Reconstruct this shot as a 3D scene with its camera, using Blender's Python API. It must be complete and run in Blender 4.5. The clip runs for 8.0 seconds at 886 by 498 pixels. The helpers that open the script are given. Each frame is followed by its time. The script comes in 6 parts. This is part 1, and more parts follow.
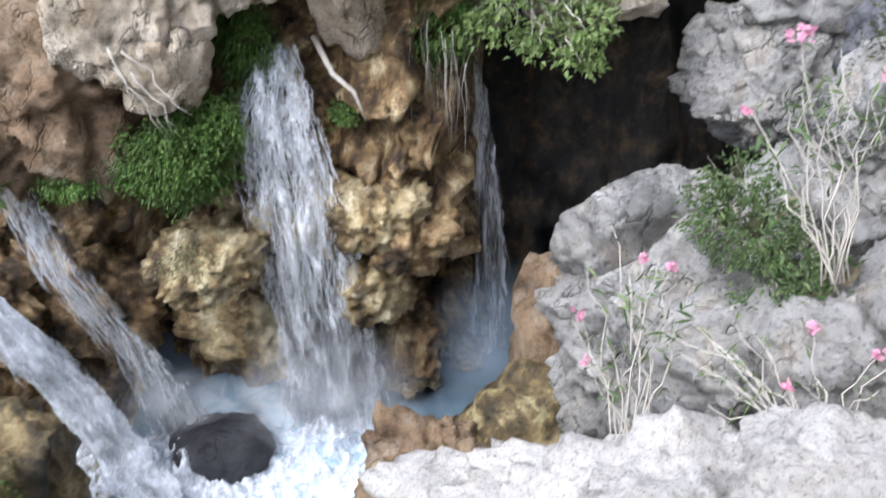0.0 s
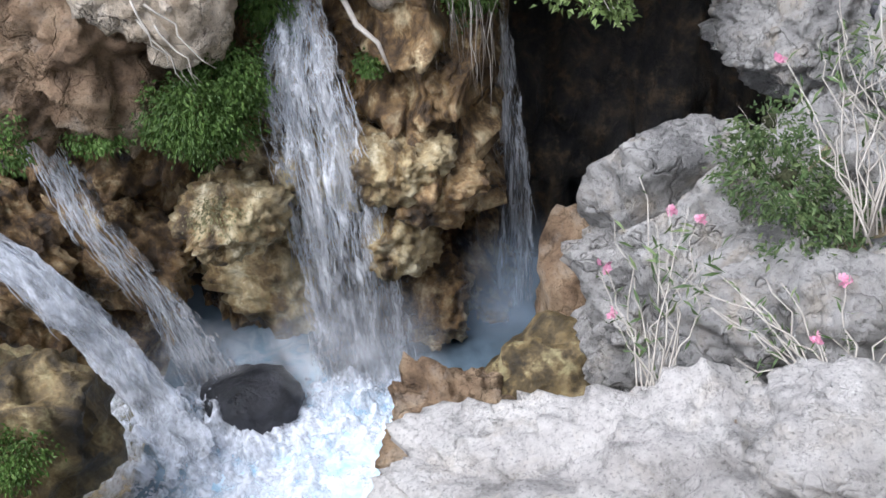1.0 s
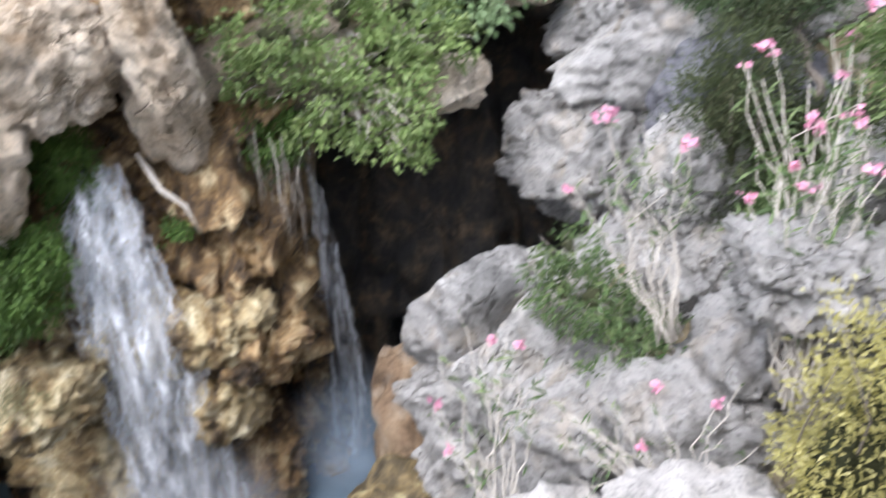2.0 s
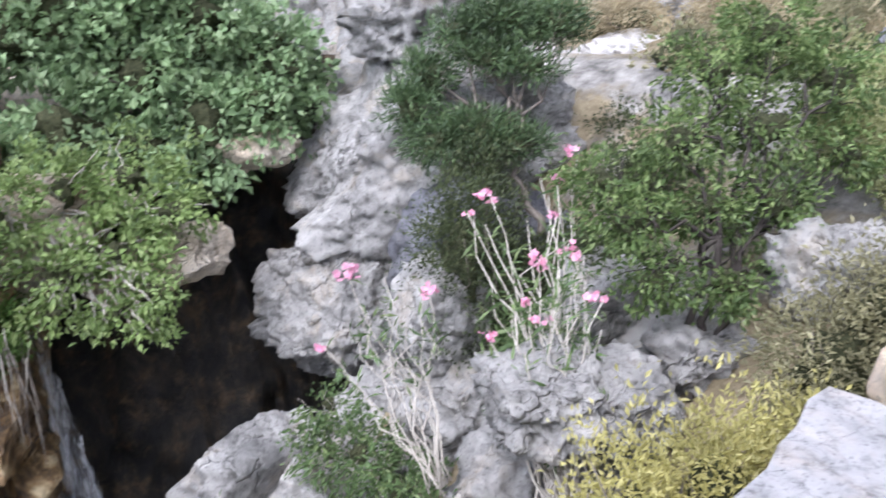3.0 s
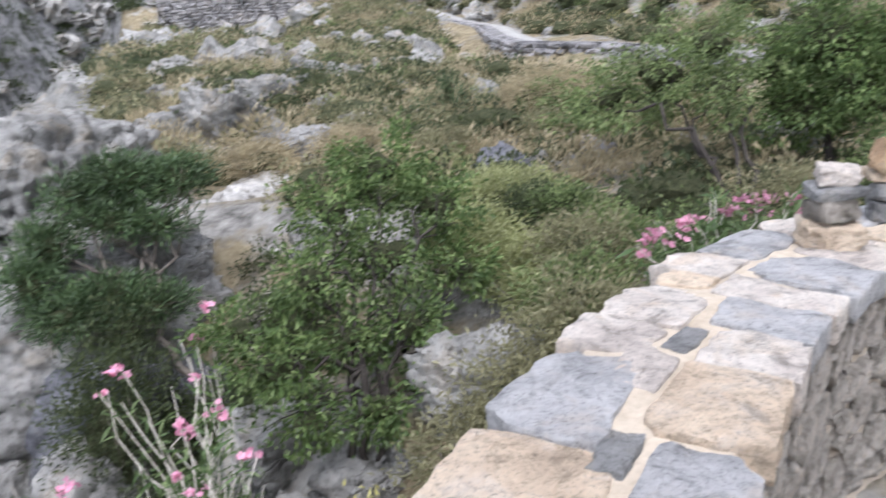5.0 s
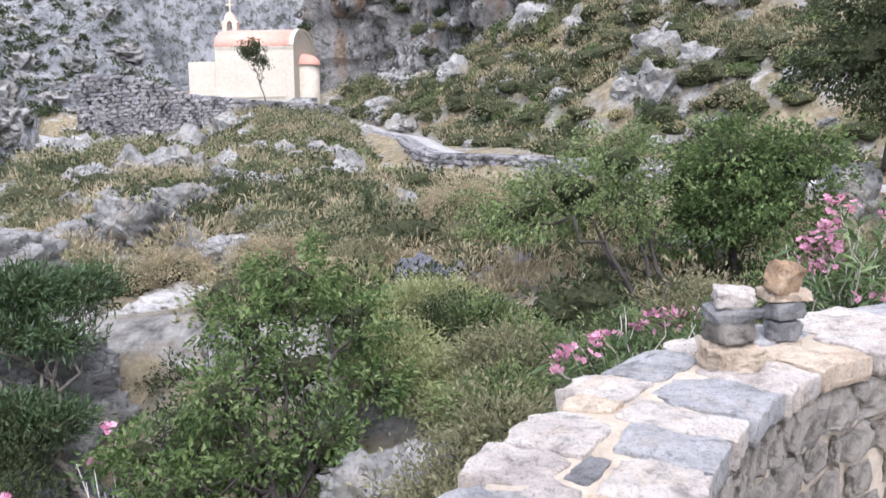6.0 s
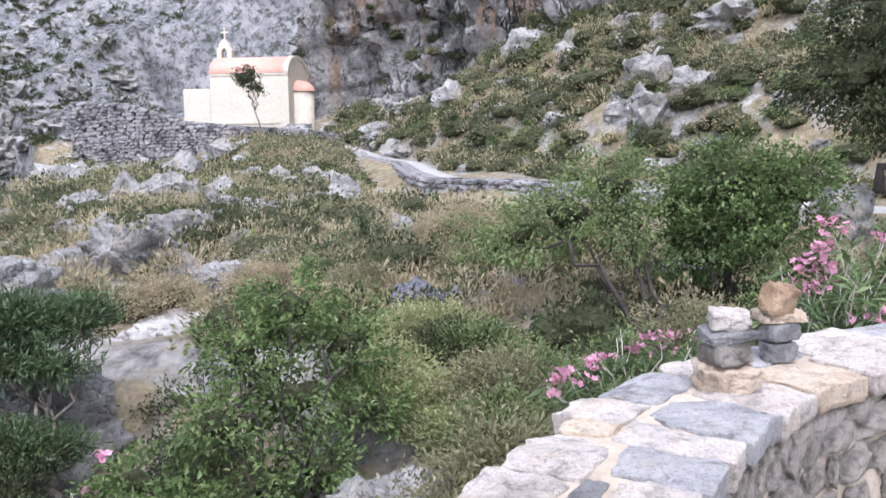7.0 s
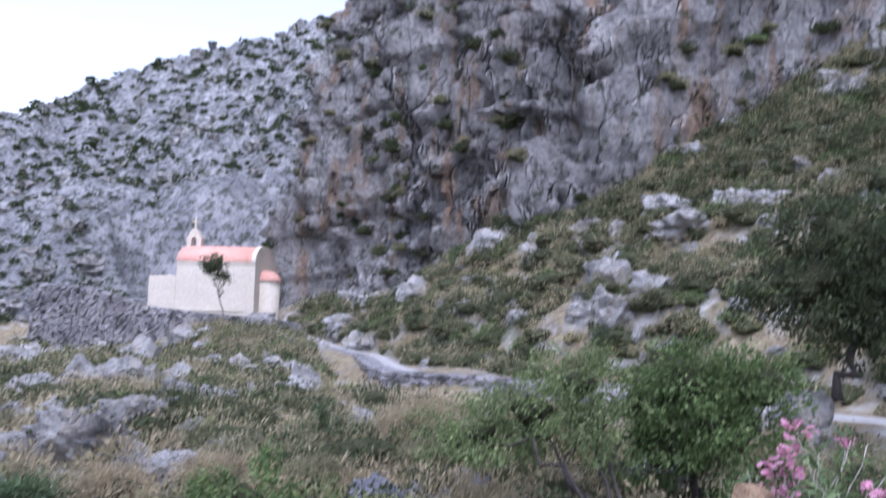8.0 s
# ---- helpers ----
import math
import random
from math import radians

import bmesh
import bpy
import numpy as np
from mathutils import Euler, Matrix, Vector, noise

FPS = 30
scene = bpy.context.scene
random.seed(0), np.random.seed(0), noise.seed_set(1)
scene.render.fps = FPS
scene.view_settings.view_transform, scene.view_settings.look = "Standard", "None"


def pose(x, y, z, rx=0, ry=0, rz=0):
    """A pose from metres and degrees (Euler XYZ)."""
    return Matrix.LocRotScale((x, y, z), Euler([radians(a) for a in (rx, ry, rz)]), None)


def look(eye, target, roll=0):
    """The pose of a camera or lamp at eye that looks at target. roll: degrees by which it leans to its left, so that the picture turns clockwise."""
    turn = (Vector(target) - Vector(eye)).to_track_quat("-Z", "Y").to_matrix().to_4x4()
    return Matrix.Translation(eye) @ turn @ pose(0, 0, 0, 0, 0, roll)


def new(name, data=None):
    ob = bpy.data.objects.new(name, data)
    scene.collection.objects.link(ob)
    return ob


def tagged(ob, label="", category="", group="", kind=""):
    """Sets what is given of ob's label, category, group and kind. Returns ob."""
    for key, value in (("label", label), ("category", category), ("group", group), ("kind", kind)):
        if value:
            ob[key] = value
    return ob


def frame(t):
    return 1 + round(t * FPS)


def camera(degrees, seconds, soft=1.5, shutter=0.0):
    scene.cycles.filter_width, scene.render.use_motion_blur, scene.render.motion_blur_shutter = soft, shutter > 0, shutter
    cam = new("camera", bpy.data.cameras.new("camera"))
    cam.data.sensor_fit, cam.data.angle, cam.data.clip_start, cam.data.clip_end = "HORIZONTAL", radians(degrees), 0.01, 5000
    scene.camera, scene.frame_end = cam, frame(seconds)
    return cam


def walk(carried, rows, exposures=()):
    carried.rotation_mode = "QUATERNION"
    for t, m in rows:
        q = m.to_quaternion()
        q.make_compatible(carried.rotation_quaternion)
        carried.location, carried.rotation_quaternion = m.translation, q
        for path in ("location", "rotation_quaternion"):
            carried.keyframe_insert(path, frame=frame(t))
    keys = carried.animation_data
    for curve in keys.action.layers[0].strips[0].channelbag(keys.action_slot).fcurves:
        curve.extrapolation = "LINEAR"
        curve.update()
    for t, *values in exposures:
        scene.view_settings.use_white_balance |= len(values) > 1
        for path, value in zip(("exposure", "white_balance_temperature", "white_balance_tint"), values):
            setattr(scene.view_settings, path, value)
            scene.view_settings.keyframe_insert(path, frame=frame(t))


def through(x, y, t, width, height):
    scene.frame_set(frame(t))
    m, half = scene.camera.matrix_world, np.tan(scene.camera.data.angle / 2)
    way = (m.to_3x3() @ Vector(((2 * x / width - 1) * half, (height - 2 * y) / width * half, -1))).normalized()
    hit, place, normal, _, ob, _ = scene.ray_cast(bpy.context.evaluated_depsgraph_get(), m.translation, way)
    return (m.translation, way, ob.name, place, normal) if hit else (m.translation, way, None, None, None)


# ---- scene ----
cam = camera(55.0, 8.0, soft=1.5, shutter=0.4)
PATH = [
    (0, (-0.014, 0.022, 1.537), (-0.015, 1.543, 0.238), -1.71),
    (0.5, (-0.019, 0.044, 1.526), (-0.089, 1.490, 0.146), -3.55),
    (1, (-0.010, 0.044, 1.527), (-0.076, 1.490, 0.147), -3.64),
    (1.5, (0.015, 0.020, 1.533), (0.130, 1.528, 0.224), -2.10),
    (2, (0.043, 0.031, 1.577), (0.402, 1.639, 0.443), -0.64),
    (2.2, (0.087, 0.054, 1.641), (0.592, 1.682, 0.595), 0.32),
    (3.3, (0.228, 0.027, 1.655), (1.251, 1.559, 0.876), 1.26),
    (3.5, (0.271, 0.016, 1.684), (1.358, 1.520, 0.938), 1.41),
    (4, (0.319, -0.015, 1.693), (1.590, 1.361, 0.992), 0.37),
    (4.5, (0.375, -0.110, 1.747), (1.826, 1.129, 1.148), -0.73),
    (5, (0.434, -0.148, 1.784), (1.969, 1.012, 1.237), -1.19),
    (5.2, (0.443, -0.153, 1.800), (2.052, 0.919, 1.288), -0.44),
    (6.3, (0.513, -0.184, 1.840), (2.196, 0.862, 1.566), -0.45),
    (6.5, (0.489, -0.181, 1.836), (2.175, 0.859, 1.565), -0.48),
    (7, (0.489, -0.185, 1.840), (2.182, 0.849, 1.591), -0.61),
    (7.5, (0.485, -0.195, 1.867), (2.194, 0.840, 1.786), -0.76),
    (8, (0.447, -0.161, 1.815), (2.187, 0.802, 2.022), 1.39),
]
walk(cam, [(t, look(eye, target, roll)) for t, eye, target, roll in PATH],
     [(0, 1.76, 5950, 13), (0.5, 1.48, 5950, 14), (1.5, 1.52, 5950, 14), (2.0, 1.92, 6050, 15), (3.5, 1.76, 5750, 18), (4.5, 1.3, 5950, 14), (5.0, 1.36, 5950, 14), (6.5, 1.48, 5850, 18), (7.0, 1.48, 5800, 18), (7.5, 1.34, 5650, 20), (8.0, 1.1, 5300, 25)])

# ---- light: bright haze, soft sun ----
world = bpy.data.worlds.new("sky")
scene.world = world
world.use_nodes = True
wn = world.node_tree.nodes
sky = wn.new("ShaderNodeTexSky")
sky.sky_type, sky.sun_disc = "NISHITA", False
sky.sun_elevation, sky.sun_rotation = radians(61), radians(238)
sky.air_density, sky.dust_density, sky.ozone_density = 1.0, 1.0, 2.0
pale = wn.new("ShaderNodeHueSaturation")
pale.inputs["Saturation"].default_value = 0.3
world.node_tree.links.new(sky.outputs[0], pale.inputs["Color"])
world.node_tree.links.new(pale.outputs[0], wn["Background"].inputs[0])
wn["Background"].inputs[1].default_value = 0.15
sun = new("sun", bpy.data.lights.new("sun", "SUN"))
sun.data.energy, sun.data.angle, sun.data.color = 1.6, radians(50), (1.0, 0.975, 0.945)
sun.matrix_world = look((-13, -8, 28), (0, 0, 0))


# ---- materials ----
class Shader:
    """A small node builder."""

    def __init__(self, name):
        self.mat = bpy.data.materials.new(name)
        self.mat.use_nodes = True
        self.t = self.mat.node_tree
        self.b = self.t.nodes["Principled BSDF"]
        self.out = self.t.nodes["Material Output"]
        self.co = self.node("ShaderNodeTexCoord").outputs["Object"]

    def node(self, kind, **props):
        n = self.t.nodes.new(kind)
        for k, v in props.items():
            setattr(n, k, v)
        return n

    def link(self, a, b):
        self.t.links.new(a, b)

    def mapped(self, scale):
        m = self.node("ShaderNodeMapping")
        m.inputs["Scale"].default_value = scale
        self.link(self.co, m.inputs[0])
        return m.outputs[0]

    def noise(self, scale, detail=6, rough=0.6, co=None, distortion=0.0):
        n = self.node("ShaderNodeTexNoise")
        n.inputs["Scale"].default_value, n.inputs["Detail"].default_value = scale, detail
        n.inputs["Roughness"].default_value, n.inputs["Distortion"].default_value = rough, distortion
        self.link(co or self.co, n.inputs["Vector"])
        return n.outputs[0]

    def edge(self, scale, co=None, wobble=0.25):
        """Distance to the edges of crooked cells: cracks."""
        n = self.node("ShaderNodeTexNoise")
        n.inputs["Scale"].default_value, n.inputs["Detail"].default_value = scale * 1.7, 4
        self.link(co or self.co, n.inputs["Vector"])
        mix = self.node("ShaderNodeVectorMath", operation="MULTIPLY_ADD")
        self.link(n.outputs[1], mix.inputs[0])
        mix.inputs[1].default_value = (wobble / scale * 3,) * 3
        self.link(co or self.co, mix.inputs[2])
        v = self.node("ShaderNodeTexVoronoi", feature="DISTANCE_TO_EDGE")
        v.inputs["Scale"].default_value = scale
        self.link(mix.outputs[0], v.inputs["Vector"])
        return v.outputs["Distance"]

    def ramp(self, value, stops):
        r = self.node("ShaderNodeValToRGB")
        e = r.color_ramp.elements
        while len(e) < len(stops):
            e.new(0.5)
        for el, (p, c) in zip(e, stops):
            el.position = p
            el.color = (*c, 1) if not isinstance(c, (int, float)) else (c, c, c, 1)
        self.link(value, r.inputs[0])
        return r.outputs[0]

    def mix(self, f, a, b, mode="MIX"):
        m = self.node("ShaderNodeMix", data_type="RGBA", blend_type=mode)
        for s, v in ((m.inputs[0], f), (m.inputs[6], a), (m.inputs[7], b)):
            if isinstance(v, (int, float)):
                s.default_value = v
            elif isinstance(v, tuple):
                s.default_value = (*v, 1)
            else:
                self.link(v, s)
        return m.outputs[2]

    def math(self, op, a, b=0.0):
        m = self.node("ShaderNodeMath", operation=op)
        for s, v in ((m.inputs[0], a), (m.inputs[1], b)):
            if isinstance(v, (int, float)):
                s.default_value = v
            else:
                self.link(v, s)
        return m.outputs[0]

    def bump(self, height, distance, strength=1.0, onto=None):
        n = self.node("ShaderNodeBump")
        n.inputs["Strength"].default_value, n.inputs["Distance"].default_value = strength, distance
        self.link(height, n.inputs["Height"])
        if onto is not None:
            self.link(onto, n.inputs["Normal"])
        return n.outputs[0]

    def done(self, colour, rough=0.9, normal=None, spec=0.3):
        if isinstance(colour, tuple):
            self.b.inputs["Base Color"].default_value = (*colour, 1)
        else:
            self.link(colour, self.b.inputs["Base Color"])
        if isinstance(rough, (int, float)):
            self.b.inputs["Roughness"].default_value = rough
        else:
            self.link(rough, self.b.inputs["Roughness"])
        if normal is not None:
            self.link(normal, self.b.inputs["Normal"])
        self.b.inputs["Specular IOR Level"].default_value = spec
        return self.mat


def rock_mat(name, light, mid, dark, stain, size=1.0, stain_amount=0.5, crack=1.0):
    """Weathered limestone: patches, lichen, stains, cracks and pits, their shade in the colour; size stretches the
    pattern.
    """
    s = Shader(name)
    big = s.noise(0.9 / size, 10, 0.66)
    fine = s.noise(9 / size, 10, 0.75)
    craggy = s.noise(2.6 / size, 12, 0.74, distortion=0.7)
    c = s.ramp(big, [(0.34, dark), (0.46, mid), (0.6, light)])
    c = s.mix(s.ramp(s.noise(1.7 / size, 7, 0.65, distortion=0.6), [(0.52, 0.0), (0.66, stain_amount)]), c, stain)
    # Shade of hollows, pits and cracks multiplied into the colour.
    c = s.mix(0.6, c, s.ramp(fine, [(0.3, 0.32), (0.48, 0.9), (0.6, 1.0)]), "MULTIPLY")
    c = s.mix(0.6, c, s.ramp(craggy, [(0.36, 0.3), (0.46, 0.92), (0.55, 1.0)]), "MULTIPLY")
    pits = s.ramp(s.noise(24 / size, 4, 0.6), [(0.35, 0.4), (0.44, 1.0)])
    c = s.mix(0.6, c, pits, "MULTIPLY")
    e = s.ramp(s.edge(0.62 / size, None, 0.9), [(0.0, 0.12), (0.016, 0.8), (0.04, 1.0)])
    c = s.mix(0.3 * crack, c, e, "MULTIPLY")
    n = s.bump(craggy, 0.16 * size, 0.9)
    n = s.bump(fine, 0.06 * size, 1.0, n)
    n = s.bump(e, 0.05 * size, 0.8 * crack, n)
    return s.done(c, 0.92, n, 0.2)


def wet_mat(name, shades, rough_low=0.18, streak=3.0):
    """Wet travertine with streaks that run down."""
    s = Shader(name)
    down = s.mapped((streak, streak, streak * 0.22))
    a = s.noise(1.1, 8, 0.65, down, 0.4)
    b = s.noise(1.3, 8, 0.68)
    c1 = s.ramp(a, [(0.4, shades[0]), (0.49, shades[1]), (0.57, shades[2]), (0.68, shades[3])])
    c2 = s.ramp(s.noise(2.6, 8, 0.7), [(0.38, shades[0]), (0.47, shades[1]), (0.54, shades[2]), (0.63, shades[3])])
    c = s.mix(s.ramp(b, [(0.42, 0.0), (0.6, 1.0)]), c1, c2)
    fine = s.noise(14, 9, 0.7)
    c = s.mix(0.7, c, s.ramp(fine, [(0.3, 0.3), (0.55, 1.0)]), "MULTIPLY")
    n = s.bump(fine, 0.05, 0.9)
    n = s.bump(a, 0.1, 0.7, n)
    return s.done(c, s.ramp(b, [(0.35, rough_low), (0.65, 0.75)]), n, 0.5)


def leaf_mat(name, dark, mid, light, through=0.4, rough=0.55):
    """Leaves whose tone differs from leaf to leaf and from bough to bough."""
    s = Shader(name)
    dark, light = (tuple(0.68 * e + 0.32 * m for e, m in zip(end, mid)) for end in (dark, light))
    r = s.node("ShaderNodeNewGeometry").outputs["Random Per Island"]
    c = s.ramp(r, [(0.0, dark), (0.55, mid), (1.0, light)])
    c = s.mix(0.6, c, s.ramp(s.noise(2.2, 3, 0.5), [(0.34, 0.28), (0.62, 1.0)]), "MULTIPLY")
    s.done(c, rough, None, 0.35)
    tr = s.node("ShaderNodeBsdfTranslucent")
    s.link(c, tr.inputs[0])
    m = s.node("ShaderNodeMixShader")
    m.inputs[0].default_value = through
    s.link(s.b.outputs[0], m.inputs[1])
    s.link(tr.outputs[0], m.inputs[2])
    s.link(m.outputs[0], s.out.inputs[0])
    return s.mat


def plain_mat(name, a, b, scale, rough=0.85, relief=0.01):
    s = Shader(name)
    f = s.noise(scale, 8, 0.65)
    c = s.ramp(f, [(0.3, a), (0.7, b)])
    c = s.mix(0.4, c, s.ramp(s.noise(scale * 6, 6, 0.7), [(0.3, 0.5), (0.6, 1.0)]), "MULTIPLY")
    return s.done(c, rough, s.bump(s.noise(scale * 4, 8, 0.7), relief, 0.7), 0.25)


def white_water(name, cover, stretch, tone=(0.93, 0.95, 0.97), scale=3.0):
    """Broken falling water: white where it is torn to foam, clear between."""
    s = Shader(name)
    a = s.noise(scale, 6, 0.62, s.mapped(stretch), 0.3)
    b = s.noise(scale * 4.5, 4, 0.6, s.mapped(stretch))
    f = s.math("MULTIPLY_ADD", b, 0.35)
    f.node.inputs[2].default_value = 0.0
    s.link(a, f.node.inputs[2])
    mask = s.ramp(f, [(cover - 0.08, 0.0), (cover + 0.24, 0.92)])
    s.done(tone, 0.45, s.bump(f, 0.06, 0.8), 0.4)
    clear = s.node("ShaderNodeBsdfTransparent")
    m = s.node("ShaderNodeMixShader")
    s.link(mask, m.inputs[0])
    s.link(clear.outputs[0], m.inputs[1])
    s.link(s.b.outputs[0], m.inputs[2])
    s.link(m.outputs[0], s.out.inputs[0])
    return s.mat


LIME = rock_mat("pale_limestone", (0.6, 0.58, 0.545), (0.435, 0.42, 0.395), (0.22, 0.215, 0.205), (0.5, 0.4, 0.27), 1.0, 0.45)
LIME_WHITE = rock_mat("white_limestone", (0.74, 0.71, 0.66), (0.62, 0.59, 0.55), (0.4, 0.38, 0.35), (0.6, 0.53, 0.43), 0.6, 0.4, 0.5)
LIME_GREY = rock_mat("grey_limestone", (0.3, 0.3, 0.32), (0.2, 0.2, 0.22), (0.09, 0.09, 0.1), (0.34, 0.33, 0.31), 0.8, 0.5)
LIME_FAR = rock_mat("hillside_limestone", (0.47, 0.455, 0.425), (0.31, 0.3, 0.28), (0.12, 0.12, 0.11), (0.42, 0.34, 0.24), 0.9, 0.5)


def cliff_mat():
    """Grey rock face with dark and ochre streaks that run down it."""
    s = Shader("cliff_limestone")
    down = s.mapped((0.5, 0.5, 0.09))
    c = s.ramp(s.noise(0.5, 10, 0.7), [(0.34, (0.22, 0.21, 0.2)), (0.47, (0.48, 0.46, 0.44)), (0.62, (0.7, 0.67, 0.63))])
    c = s.mix(s.ramp(s.noise(1.2, 6, 0.6, down), [(0.53, 0.0), (0.64, 0.75)]), c, (0.46, 0.29, 0.17))
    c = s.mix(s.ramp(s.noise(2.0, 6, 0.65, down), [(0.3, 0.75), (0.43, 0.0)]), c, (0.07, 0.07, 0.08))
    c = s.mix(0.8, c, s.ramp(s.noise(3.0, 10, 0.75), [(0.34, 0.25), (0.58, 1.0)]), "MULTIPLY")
    c = s.mix(s.ramp(s.noise(1.1, 12, 0.8), [(0.55, 0.0), (0.59, 0.9)]), c, (0.07, 0.085, 0.05))
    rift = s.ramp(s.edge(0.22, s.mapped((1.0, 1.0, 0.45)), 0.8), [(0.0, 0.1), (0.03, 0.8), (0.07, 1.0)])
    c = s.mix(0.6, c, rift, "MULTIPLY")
    n = s.bump(s.noise(1.3, 14, 0.8), 1.2, 1.0)
    n = s.bump(rift, 0.3, 0.8, n)
    return s.done(c, 0.93, n, 0.15)


CLIFF = cliff_mat()
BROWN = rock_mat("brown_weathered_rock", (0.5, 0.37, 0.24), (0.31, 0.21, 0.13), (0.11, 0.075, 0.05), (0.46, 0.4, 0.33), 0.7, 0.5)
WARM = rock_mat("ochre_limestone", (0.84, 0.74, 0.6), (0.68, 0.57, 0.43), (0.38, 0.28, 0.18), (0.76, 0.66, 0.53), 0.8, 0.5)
WET = wet_mat("wet_travertine", ((0.02, 0.015, 0.01), (0.1, 0.06, 0.027), (0.32, 0.2, 0.085), (0.7, 0.57, 0.34)))
WET_YELLOW = wet_mat("yellow_travertine", ((0.05, 0.032, 0.014), (0.24, 0.16, 0.065), (0.52, 0.42, 0.23), (0.78, 0.7, 0.48)), 0.25, 2.2)
# Wet rock with the cleft's shade put into its colour.
WET_SHADED = wet_mat("shade_toned_cave_rock", ((0.008, 0.008, 0.009), (0.022, 0.02, 0.017), (0.055, 0.043, 0.03), (0.13, 0.09, 0.05)), 0.4)
BLACK_ROCK = wet_mat("dark_wet_boulder", ((0.01, 0.011, 0.013), (0.02, 0.022, 0.026), (0.04, 0.042, 0.05), (0.06, 0.06, 0.07)), 0.25, 1.0)
MOSSY = wet_mat("mossy_rock", ((0.02, 0.015, 0.008), (0.09, 0.065, 0.027), (0.25, 0.18, 0.08), (0.4, 0.35, 0.18)), 0.35, 1.6)
BARK = plain_mat("grey_bark", (0.1, 0.085, 0.07), (0.22, 0.19, 0.16), 8, 0.9, 0.02)
BARK_PALE = plain_mat("pale_bark", (0.38, 0.34, 0.29), (0.58, 0.54, 0.47), 10, 0.85, 0.01)
BARK_DARK = plain_mat("dark_bark", (0.025, 0.02, 0.018), (0.07, 0.06, 0.05), 8, 0.9, 0.02)
FIG = leaf_mat("fig_leaves", (0.12, 0.19, 0.09), (0.25, 0.36, 0.17), (0.4, 0.5, 0.28))
FIG_PALE = leaf_mat("pale_fig_leaves", (0.11, 0.17, 0.05), (0.22, 0.31, 0.1), (0.36, 0.44, 0.18))
GREEN = leaf_mat("tree_leaves", (0.08, 0.12, 0.045), (0.205, 0.27, 0.1), (0.42, 0.48, 0.22))
PINE = leaf_mat("pine_needles", (0.03, 0.055, 0.022), (0.07, 0.115, 0.045), (0.15, 0.21, 0.085), 0.15)
TREE_LEAF = leaf_mat("glossy_tree_leaves", (0.045, 0.08, 0.026), (0.13, 0.195, 0.06), (0.34, 0.42, 0.17))
DARKGREEN = leaf_mat("dark_leaves", (0.03, 0.044, 0.02), (0.078, 0.1, 0.043), (0.17, 0.195, 0.085))
OLIVE = leaf_mat("olive_green_leaves", (0.17, 0.16, 0.09), (0.3, 0.285, 0.155), (0.46, 0.43, 0.26))
PALE_SCRUB = leaf_mat("pale_scrub_leaves", (0.22, 0.24, 0.09), (0.4, 0.42, 0.19), (0.6, 0.6, 0.34))
FERN = leaf_mat("maidenhair_fern", (0.045, 0.095, 0.018), (0.105, 0.19, 0.04), (0.2, 0.3, 0.08), 0.35)
OLEANDER = leaf_mat("oleander_leaves", (0.05, 0.09, 0.03), (0.13, 0.2, 0.075), (0.3, 0.37, 0.16))
YELLOW = leaf_mat("yellow_green_leaves", (0.32, 0.3, 0.1), (0.52, 0.48, 0.18), (0.68, 0.63, 0.3))
PINK = leaf_mat("pink_petals", (0.72, 0.24, 0.4), (0.85, 0.4, 0.54), (0.9, 0.6, 0.68), 0.4)
DRY = leaf_mat("dry_grass", (0.3, 0.24, 0.14), (0.5, 0.42, 0.26), (0.66, 0.58, 0.4), 0.35, 0.8)


# Dark twig tone for bush cores, with the shade inside put into the colour.
def inner_shade_mat():
    s = Shader("inner_shade_twigs")
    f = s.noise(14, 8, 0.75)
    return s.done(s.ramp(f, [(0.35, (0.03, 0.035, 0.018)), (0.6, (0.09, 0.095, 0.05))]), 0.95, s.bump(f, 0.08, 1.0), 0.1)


INNER_SHADE = inner_shade_mat()


# ---- mesh helpers ----
def rng(seed):
    return np.random.default_rng(seed)


def mesh_of(name, verts, faces, mat, smooth=True):
    """A mesh from arrays; the faces are all quads or all triangles, or a plain list."""
    me = bpy.data.meshes.new(name)
    if isinstance(faces, np.ndarray):
        verts, k = np.asarray(verts, np.float32), faces.shape[1]
        me.vertices.add(len(verts))
        me.vertices.foreach_set("co", verts.ravel())
        me.loops.add(faces.size)
        me.loops.foreach_set("vertex_index", faces.astype(np.int32).ravel())
        me.polygons.add(len(faces))
        me.polygons.foreach_set("loop_start", np.arange(0, faces.size, k, dtype=np.int32))
        me.update(calc_edges=True)
        me.validate()
    else:
        me.from_pydata([tuple(v) for v in verts], [], faces)
    me.polygons.foreach_set("use_smooth", [smooth] * len(me.polygons))
    me.materials.append(mat)
    return me


def part(name, me, parent=None, label=""):
    ob = new(name, me)
    if parent is not None:
        ob.parent = parent
    if label:
        ob["label"] = label
    return ob


def thing(name, at, label, category, group="", kind=""):
    ob = new(name)
    ob.location = at
    ob.empty_display_size = 0.1
    return tagged(ob, label, category, group, kind)


def local(ob, verts):
    """Points of the world, seen from a thing's base."""
    return np.asarray(verts, float) - np.array(ob.location)


def grid_faces(nu, nv, wrap=False):
    i, j = np.meshgrid(np.arange(nu - (0 if wrap else 1)), np.arange(nv - 1), indexing="ij")
    a, b = i * nv + j, ((i + 1) % nu) * nv + j
    return np.stack([a, b, b + 1, a + 1], -1).reshape(-1, 4)


def fbm(x, y, z, octaves=5, h=0.7):
    return noise.fractal(Vector((x, y, z)), h, 2.1, octaves)


